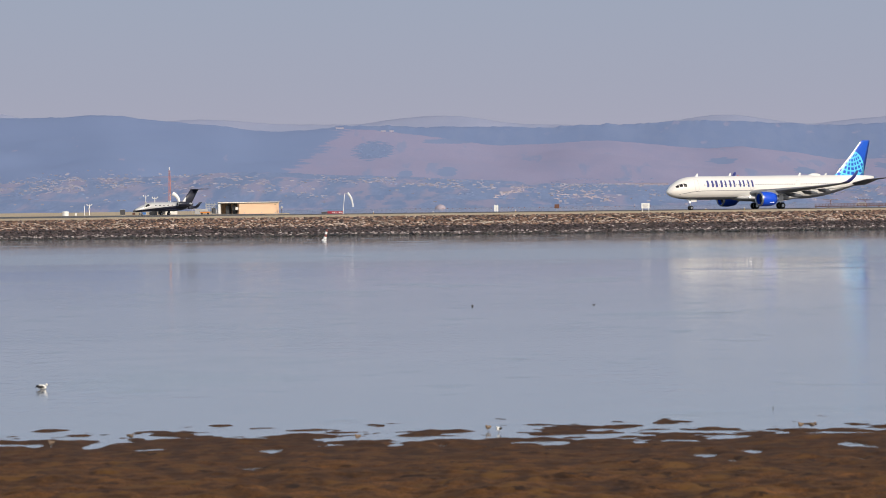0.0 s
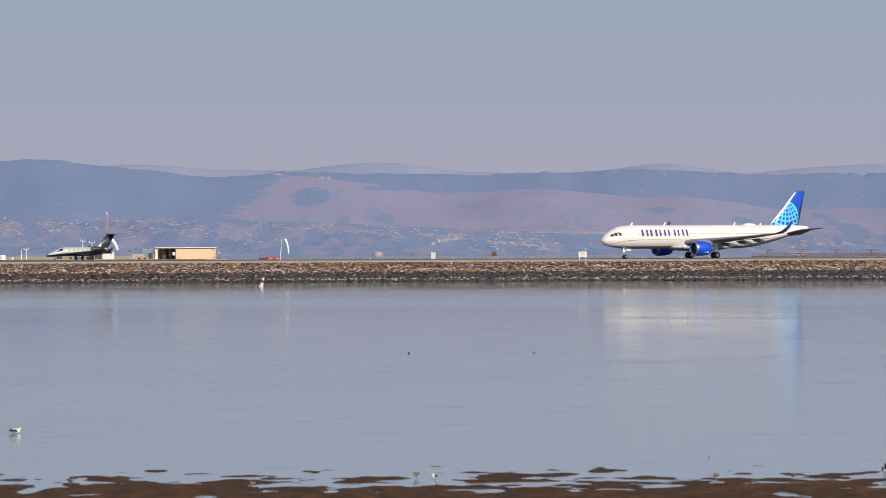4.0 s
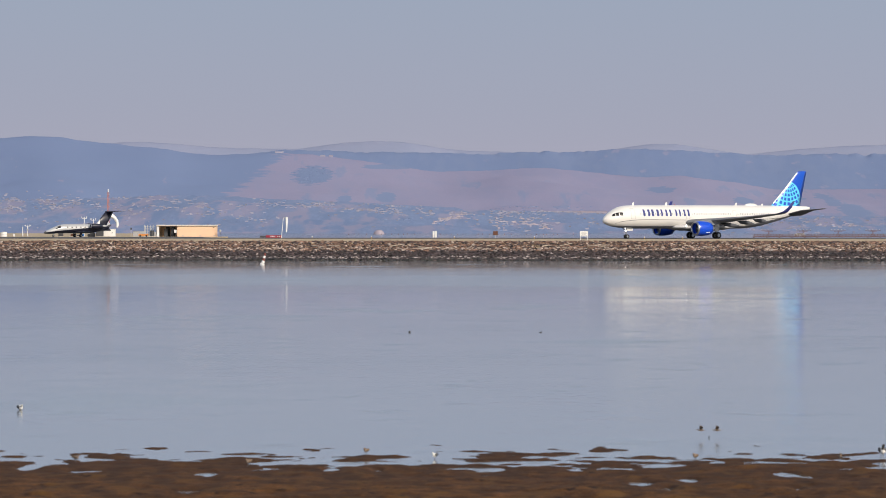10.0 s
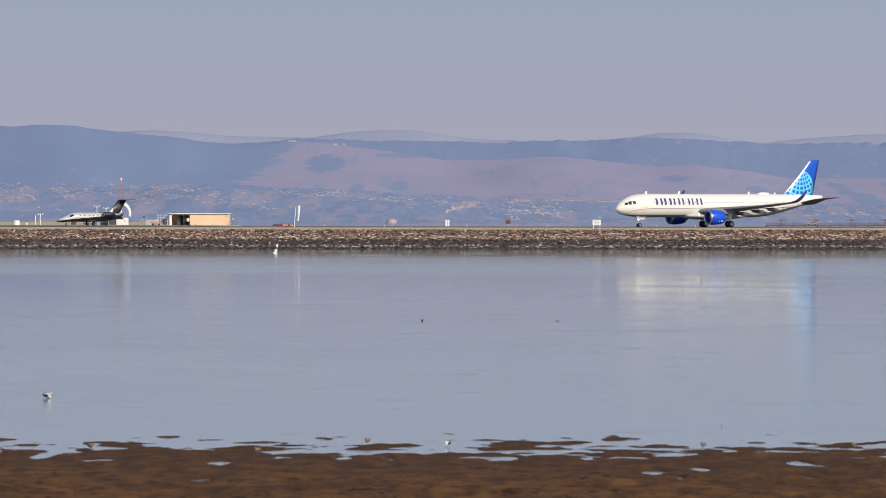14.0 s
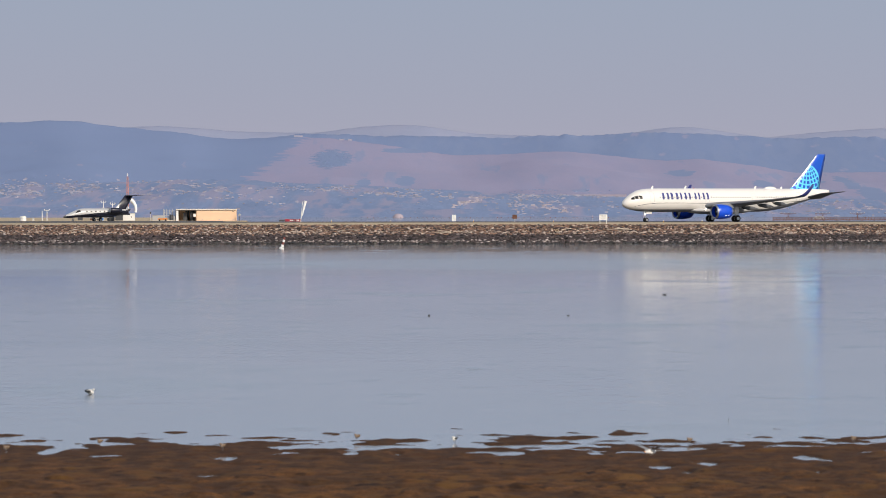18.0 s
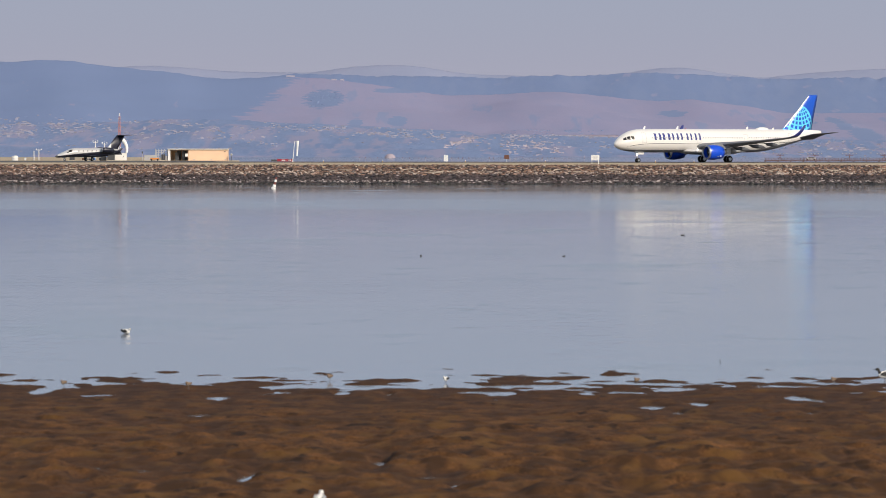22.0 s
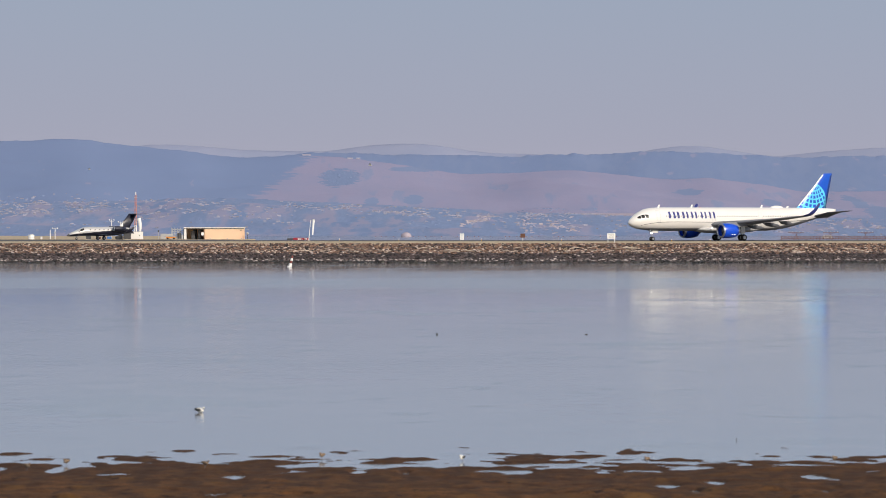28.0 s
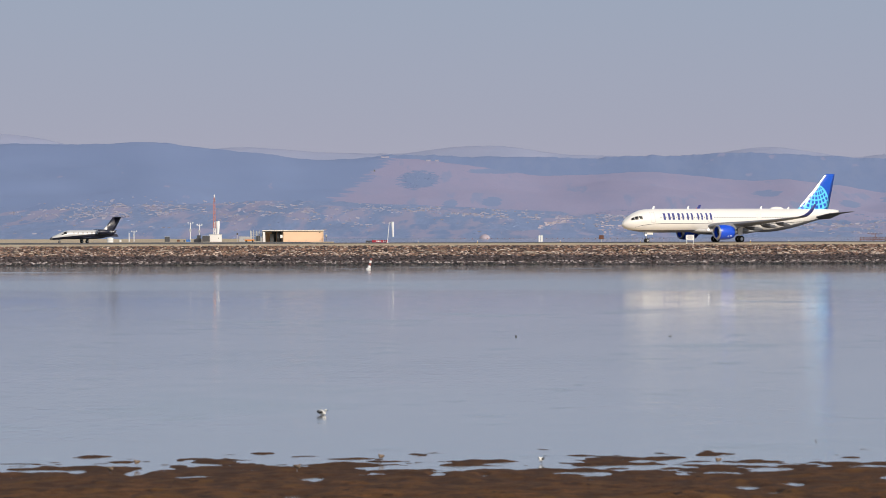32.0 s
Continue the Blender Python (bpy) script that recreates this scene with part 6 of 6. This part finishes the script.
# ---- birds ----
def build_bird(name, m, s, back, under, head, label, neck=0.5, bill=0.5, leg=0.5, crouch=0.0, group="", upturn=0.12, wing=1.0):
    """A wader of body length s that faces -x, its feet at the origin."""
    a = thing(name, m, label, "bird", group)
    h = leg * s
    tilt = Matrix.Rotation(radians(-8 + crouch), 4, "Y")
    body = part("body", ball(bmesh.new(), (0, 0, h + 0.26 * s), 0.5 * s, 0.24 * s, 0.25 * s, 16, tilt), under, a, smooth=True)
    for sd in (-1, 1):
        part("wing", ball(bmesh.new(), (0.1 * s, sd * 0.19 * s, h + 0.31 * s), 0.46 * s * wing, 0.07 * s, 0.17 * s * wing, 12, tilt), back, a, smooth=True)
        part("leg", rods(((0.02 * s, sd * 0.08 * s, -0.02), (0.03 * s, sd * 0.08 * s, h + 0.12 * s), 0.022 * s), seg=6), LEG, a)
    part("tail", loft(bmesh.new(), [[(x, -w, h + z), (x, w, h + z), (x, w, h + z + t), (x, -w, h + z + t)] for x, w, z, t in ((0.35 * s, 0.1 * s, 0.24 * s, 0.1 * s), (0.66 * s, 0.06 * s, 0.22 * s, 0.03 * s))]), back, a)
    nx, nz = -0.42 * s - 0.1 * neck * s, h + 0.3 * s + neck * 0.62 * s
    part("neck", rods(((-0.3 * s, 0, h + 0.28 * s), (nx, 0, nz), 0.13 * s, 0.085 * s)), head, a, smooth=True)
    hd = part("head", ball(bmesh.new(), (nx - 0.05 * s, 0, nz + 0.02 * s), 0.15 * s, 0.11 * s, 0.115 * s, 12), head, a, smooth=True)
    part("bill", rods(((nx - 0.17 * s, 0, nz), (nx - (0.17 + bill * 0.6) * s, 0, nz - 0.1 * s * bill), 0.03 * s, 0.018 * s), ((nx - (0.17 + bill * 0.6) * s, 0, nz - 0.1 * s * bill), (nx - (0.17 + bill) * s, 0, nz - 0.1 * s * bill + upturn * s * bill), 0.018 * s, 0.006 * s), seg=6), PLUME_DARK, hd)
    return a


avocet = build_bird("avocet", pose(-15.86, 199.2, 0, 0, 0, 180), 0.36, PLUME_DARK, PLUME_WHITE, PLUME_WHITE, "white wader with dark wings wading in shallow water", neck=0.26, bill=0.24, leg=0.05, wing=0.95)
stripe = part("wing_bar", ball(bmesh.new(), (0.045, 0, 0.16), 0.11, 0.105, 0.02, 12), PLUME_WHITE, avocet, "white bar across the wing", smooth=True)


def flying_bird(name, s, up, under, label, spread_deg=25):
    a = thing(name, pose(0, 0, 0), label, "bird")
    part("body", loft(bmesh.new(), [[(x, r * math.cos(2 * math.pi * k / 12), r * 0.9 * math.sin(2 * math.pi * k / 12) + z) for k in range(12)] for x, r, z in ((-0.52 * s, 0.01 * s, 0), (-0.44 * s, 0.07 * s, 0.02 * s), (-0.3 * s, 0.09 * s, 0.0), (-0.05 * s, 0.14 * s, -0.01 * s), (0.2 * s, 0.1 * s, 0), (0.38 * s, 0.04 * s, 0.01 * s))]), under, a, smooth=True)
    part("tail", loft(bmesh.new(), [[(x, -w, 0.01), (x, w, 0.01), (x, w, 0.025), (x, -w, 0.025)] for x, w in ((0.3 * s, 0.05 * s), (0.6 * s, 0.13 * s))]), up, a)
    part("bill", rods(((-0.5 * s, 0, 0), (-0.66 * s, 0, -0.02 * s), 0.025 * s, 0.008 * s), seg=6), ORANGE if s > 0.4 else PLUME_DARK, a)
    for sd in (-1, 1):
        st = [(0.05, -0.2, 0.16, 0.05, 0.06), (0.5, -0.3, 0.1, 0.03, 0.06 + 0.5 * math.tan(radians(spread_deg))), (1.15, -0.02, 0.14, 0.012, 0.06 + 0.5 * math.tan(radians(spread_deg)) + 0.1)]
        wing = part("wing", loft(bmesh.new(), [foil((le * s, sd * y * s, z * s), (te * s, sd * y * s, z * s), max(t * s, 0.008), (0, 0, 1)) for y, le, te, t, z in st]), up, a, smooth=True)
        if s > 0.4:
            y, le, te, t, z = st[-1]
            part("wing_tip", loft(bmesh.new(), [foil((le * s, sd * y * s, z * s), (te * s, sd * y * s, z * s), 0.012, (0, 0, 1)), foil(((le + 0.12) * s, sd * 1.32 * s, (z + 0.02) * s), ((te + 0.1) * s, sd * 1.32 * s, (z + 0.02) * s), 0.006, (0, 0, 1))]), PLUME_DARK, wing, "black wing tip")
    return a


gull = flying_bird("gull", 0.58, WING, PLUME_WHITE, "white gull with grey wings gliding low over mud")
far_gulls = [flying_bird("gull", s, GREY, PLUME_WHITE, "white gull flying far out over the bay") for s in (0.4, 0.5)]
build_bird("gull", pose(-2.12, 102, 0.1, 0, 0, 265), 0.42, GREY, PLUME_WHITE, PLUME_WHITE, "white gull standing on the mud", neck=0.35, bill=0.2, leg=0.25)

godwit = build_bird("godwit", pose(12.98, 160.6, 0.0, 0, 0, 90), 0.4, PLUME_DARK, PLUME_WHITE, PLUME_DARK, "large wader with dark head and pale breast at the water's edge", neck=0.5, bill=0.25, leg=0.22)

PIPERS = {}
for key in ("brown_a", "brown_b", "brown_c", "pale", "brown_e", "brown_f", "brown_g"):
    PIPERS[key] = build_bird("sandpiper", pose(0, 158, 0), 0.215, PLUME_BROWN if key != "pale" else PLUME_DARK, PLUME_WHITE if key == "pale" else PLUME_BUFF, PLUME_RUST if key != "pale" else PLUME_WHITE,
                             "small brown sandpiper feeding on the wet mud" if key != "pale" else "small white-breasted wader standing at the waterline", neck=0.3, bill=0.35, leg=0.4, group="waders on the mud", upturn=0.0)
low_flyers = [flying_bird("sandpiper", 0.24, PLUME_BROWN, PLUME_BUFF, "small sandpiper flying low over the water", 38) for _ in range(3)]

# small dark things afloat
a = thing("mooring_stake", pose(-0.98, 335.0, -0.3), "short dark stake just above the water", "stake")
part("shaft", rods(((0, 0, 0), (0.02, 0, 0.34), 0.06, 0.05)), DARK, a)
part("cap", ball(bmesh.new(), (0.02, 0, 0.35), 0.07, 0.07, 0.05, 10), DARK, a, smooth=True)
a = thing("mooring_stake", pose(8.75, 174.2, -0.1), "thin leaning stick in the shallows", "stake")
part("shaft", rods(((0, 0, 0), (0.02, 0, 0.16), 0.014, 0.01)), DARK, a)
part("knot", ball(bmesh.new(), (0.02, 0, 0.16), 0.016, 0.016, 0.016, 8), DARK, a)


def build_duck(m, s, label):
    """A duck afloat that faces +x."""
    a = thing("duck", m, label, "bird", "ducks on the bay")
    part("body", ball(bmesh.new(), (0, 0, 0.1 * s), 0.5 * s, 0.22 * s, 0.2 * s, 14), PLUME_DARK, a, smooth=True)
    part("head", ball(rod(bmesh.new(), (0.34 * s, 0, 0.15 * s), (0.44 * s, 0, 0.42 * s), 0.1 * s, 0.08 * s), (0.46 * s, 0, 0.45 * s), 0.13 * s, 0.1 * s, 0.1 * s, 12), PLUME_DARK, a, smooth=True)
    part("bill", rods(((0.56 * s, 0, 0.44 * s), (0.72 * s, 0, 0.41 * s), 0.04 * s, 0.025 * s), seg=8), LEG, a)
    part("tail", rods(((-0.42 * s, 0, 0.16 * s), (-0.62 * s, 0, 0.22 * s), 0.08 * s, 0.02 * s), seg=8), PLUME_BROWN, a)
    return a


ducks = [build_duck(pose(6.3, 335, 0), 0.16, "small dark duck drifting on the bay"), build_duck(pose(16, 410, 0), 0.26, "dark low-floating duck far out on the bay")]


# ---- what moves ----
def motions():
    lift = G + 0.02
    plane_rows = [
    (0, 49.623, 996.301, 214.00),
    (0.25, 49.298, 996.082, 214.00),
    (0.5, 49.176, 996.000, 214.00),
    (27.5, 49.176, 996.000, 214.00),
    (28, 48.862, 995.788, 214.00),
    (28.5, 48.385, 995.466, 214.00),
    (29, 47.727, 995.027, 213.71),
    (29.5, 46.613, 994.292, 213.43),
    (30, 45.280, 993.421, 213.14),
    (30.5, 43.334, 992.165, 212.86),
    (31, 41.053, 990.707, 212.57),
    (31.5, 38.028, 988.796, 212.29),
    (32, 34.280, 986.454, 212.00),
    ]
    walk(airliner, [(t, pose(x, y, lift, 0, 0, h)) for t, x, y, h in plane_rows])
    jet_rows = [
    (0, -60.701, 1058.987, 213.00),
    (1, -62.498, 1057.737, 211.80),
    (1.5, -62.947, 1057.425, 211.20),
    (2, -63.355, 1057.150, 210.60),
    (2.5, -63.763, 1056.887, 210.00),
    (3, -64.172, 1056.635, 209.40),
    (3.5, -64.479, 1056.451, 208.80),
    (4.5, -64.992, 1056.161, 207.60),
    (5.5, -65.300, 1056.000, 207.00),
    (27.3, -65.300, 1056.000, 207.00),
    (28, -66.091, 1055.597, 207.00),
    (28.5, -67.200, 1055.042, 206.75),
    (29, -68.688, 1054.311, 206.50),
    (29.5, -70.503, 1053.434, 206.25),
    (30, -72.377, 1052.548, 206.00),
    (30.5, -74.729, 1051.452, 205.75),
    (31, -77.241, 1050.304, 205.50),
    (31.5, -80.075, 1049.031, 205.25),
    (32, -83.341, 1047.587, 205.00),
    ]
    walk(jet, [(t, pose(x, y, lift, 0, 0, h)) for t, x, y, h in jet_rows])

    # wheels roll as their aircraft go
    for wheel, place, r, owner in WHEELS:
        rows_ = plane_rows if owner == "airliner" else jet_rows
        ts = [q[0] for q in rows_]
        way = [0.0]
        for p, q in zip(rows_, rows_[1:]):
            way.append(way[-1] + math.hypot(q[1] - p[1], q[2] - p[2]))
        keys = []
        for k in range(0, 32 * FPS + 1):
            t = k / FPS
            if k in (0, 32 * FPS) or t < 5.6 and k % 3 == 0 or t > 27.2:
                keys.append((t, pose(*place, 0, math.degrees(float(np.interp(t, ts, way)) / r) % 360, 0)))
        walk(wheel, keys)

    # the sleeves sag and lift in the light wind: the turn of the top piece and of each next one
    sag = [(0, 36, -8), (1, 34, -10), (2, 48, -7), (3, 32, -1), (3.5, 28, -7), (6, 24, -6), (7.5, 20, -5), (9, 14, -4), (11, -4, 0), (13, -2, 0), (16, -10, 0), (19, -14, 0), (21, -8, 0), (23, 2, -1), (26, -4, 0), (28, -6, 1), (30, 0, 1), (32, 3, 0)]
    arch = [(0, 62, -18), (2, 62, -18), (3, 48, -6), (6, 60, -18), (10, 62, -18), (14, 56, -16), (19, 50, -15), (23, 40, -12), (26, 34, -11), (28, 16, -6), (29, 8, -4), (30, 4, -2), (32, 6, -3)]
    for seg, i, s, top, thick in SOCKS:
        rows_ = []
        for t, first_turn, step in (arch if thick else sag):
            p, turn = top.copy(), first_turn
            for k in range(i):
                p += Vector((math.sin(radians(turn)) * s, 0, -math.cos(radians(turn)) * s))
                turn += step
            rows_.append((t, pose(p.x, p.y, p.z, 0, -turn, 0)))
        walk(seg, rows_)

    # the wader walks through the shallows
    wade = [
    (0, -15.860),
    (1, -15.540),
    (3.5, -14.640),
    (5.5, -14.120),
    (6, -14.000),
    (7, -14.040),
    (7.5, -14.200),
    (8.5, -14.340),
    (9.5, -14.390),
    (10.5, -14.260),
    (11.5, -14.120),
    (12.5, -14.020),
    (13.5, -13.900),
    (14.5, -13.760),
    (16.5, -13.080),
    (17.5, -12.720),
    (18.5, -12.400),
    (19.5, -11.920),
    (20.5, -11.580),
    (21.5, -11.200),
    (22.5, -10.840),
    (23.5, -10.500),
    (24.5, -10.060),
    (26.5, -9.480),
    (27.5, -9.140),
    (28.5, -8.780),
    (29.5, -8.320),
    (30.5, -7.980),
    (31.5, -7.580),
    (32, -7.450),
    ]
    rows_ = []
    for (t, x) in wade:
        rows_.append((t, pose(x, 199.2 + 0.15 * math.sin(t), -0.02, 0, 0, 170 if t < 6.8 else 95 if t < 9.8 else 130 if t < 14 else 140)))
    walk(avocet, rows_)

    # a gull crosses low over the mud, flapping
    path = [(0, 190, 165, 14), (10, 120, 158, 10), (16, 34, 146, 3), (17.6, 10.2, 140, 0.74), (18, 5.12, 140, 0.58), (18.4, -1.0, 139, 0.5), (19, -10.1, 137, 0.56), (19.6, -19.3, 135, 0.7), (24, -90, 130, 8), (32, -200, 110, 14)]
    walk(gull, [(t, pose(x, y, z, 0, 0, float(np.interp(t, [17.6, 18.4, 19, 19.6], [55, 62, 74, 66])))) for t, x, y, z in path])
    beat = [(0, 10)] + [(16.4 + 0.1 * k, (-4, 20, -44, -14)[k % 4]) for k in range(33)] + [(20, 10), (32, 10)]
    for wing in [c for c in gull.children if c.name.startswith("wing")]:
        side = 1 if sum(v.co.y for v in wing.data.vertices) > 0 else -1
        walk(wing, [(t, pose(0, 0, 0, side * turn, 0, 0)) for t, turn in beat])

    # gulls pass far out, high over the bay
    walk(far_gulls[0], [(t, pose(x, 450, z, 0, 0, 180)) for t, x, z in ((0, -404, 11), (26.5, -27.7, 10.96), (27.1, -19.3, 10.98), (27.7, -10.8, 11.15), (28.4, -1.2, 11.3), (32, 50, 12))])
    walk(far_gulls[1], [(t, pose(x, 900, z, 0, 0, 180)) for t, x, z in ((0, -320, 16), (25, -84, 15), (28.4, -56, 15), (29.2, -51.5, 14.9), (30, -43.3, 15.05), (30.8, -36, 15.2), (31.6, -28.8, 15.1), (32, -25.2, 15.1))])

    # sandpipers fly low over the water
    for bird, rows_ in zip(low_flyers, (
            [(0, -28), (0.7, -13.2), (1, -7.9), (1.3, -2.0), (1.7, 5.0), (2, 10.2), (2.4, 17.5), (32, 500)],
            [(0, -110), (8, -16.5), (8.6, -8.4), (9, -3.35), (10, 8.5), (10.6, 16), (32, 280)],
            [(0, -111), (8, -17.0), (8.6, -8.9), (9, -3.5), (10, 9.0), (10.6, 17), (32, 280)])):
        walk(bird, [(t, pose(x, (170 if bird is low_flyers[0] else 180 - 6 * min(max(t - 9, 0), 1)) + (k % 2) * 0.6, 0.25 if abs(x) < 20 else 4, 0, 0, 180)) for k, (t, x) in enumerate(rows_)])

    # waders pick their way along the mud: seconds and places along the shore
    shore = dict(
        brown_a=(151.8, [(0, -11.85), (13, -11.85), (19, -11.85), (22, -12.0), (23, -11.85), (28, -11.5), (32, -11.4)]),
        brown_b=(156.4, [(0, -10.0), (6, -9.8), (13, -9.68), (19, -9.6), (22, -10.38), (23, -10.46), (28, -10.75), (32, -11.0)]),
        brown_c=(153.0, [(0, -3.6), (1, -4.03), (6, -4.8), (13, -4.83), (19, -6.35), (22, -6.76), (28, -6.74), (32, -6.4)]),
        pale=(158.9, [(0, 0.25), (16, 0.26), (32, 0.25)]),
        brown_e=(158.3, [(0, 9.05), (1, 9.15), (6, 11.13), (13, 11.7), (19, 11.4), (23, 11.08), (28, 10.73), (32, 10.6)]),
        brown_f=(157.6, [(0, 8.7), (1, 8.6), (6, 7.83), (13, 7.47), (19, 6.53), (22, 5.6), (28, 5.43), (32, 5.2)]),
        brown_g=(160.0, [(0, -0.05), (1, -0.1), (6, -0.6), (9, -1.5), (13, -1.93), (19, -2.65), (23, -3.17), (28, -3.73), (32, -4.3)]))
    for key, (y, places) in shore.items():
        rows_ = []
        for k, (t, x) in enumerate(places):
            ahead = places[min(k + 1, len(places) - 1)][1] - places[max(0, min(k, len(places) - 2))][1]
            z = max(-0.03, float(mud_height(np.array([x]), np.array([y]))[0]))
            rows_.append((t, pose(x, y, z, 0, 0, 140 if ahead > 0.02 else 60)))
        walk(PIPERS[key], rows_)
    walk(godwit, [(t, pose(x, 160.6, -0.02, 0, 0, h)) for t, x, h in ((0, 13.2, 70), (2.5, 13.18, 80), (6, 13.06, 95), (10.5, 13.03, 95), (13, 13.02, 85), (17, 12.95, 50), (22, 12.78, 12), (24, 12.65, 60), (26, 13.0, 120), (28, 13.45, 180), (32, 13.85, 190))])
    walk(ducks[0], [(0, pose(6.25, 335, -0.01)), (9, pose(6.76, 335, -0.01)), (19, pose(7.37, 335, -0.01)), (23, pose(7.6, 335, -0.01)), (32, pose(8.2, 335, -0.01))])
    walk(ducks[1], [(t, pose(x, 410, z)) for t, x, z in ((0, 14.2, -0.7), (15.2, 14.6, -0.7), (16.2, 15.0, -0.02), (17, 15.4, -0.02), (19, 16.6, -0.02), (22, 17.9, -0.02), (24.5, 17.85, -0.02), (25.5, 17.85, -0.7), (32, 17.9, -0.7))])


motions()
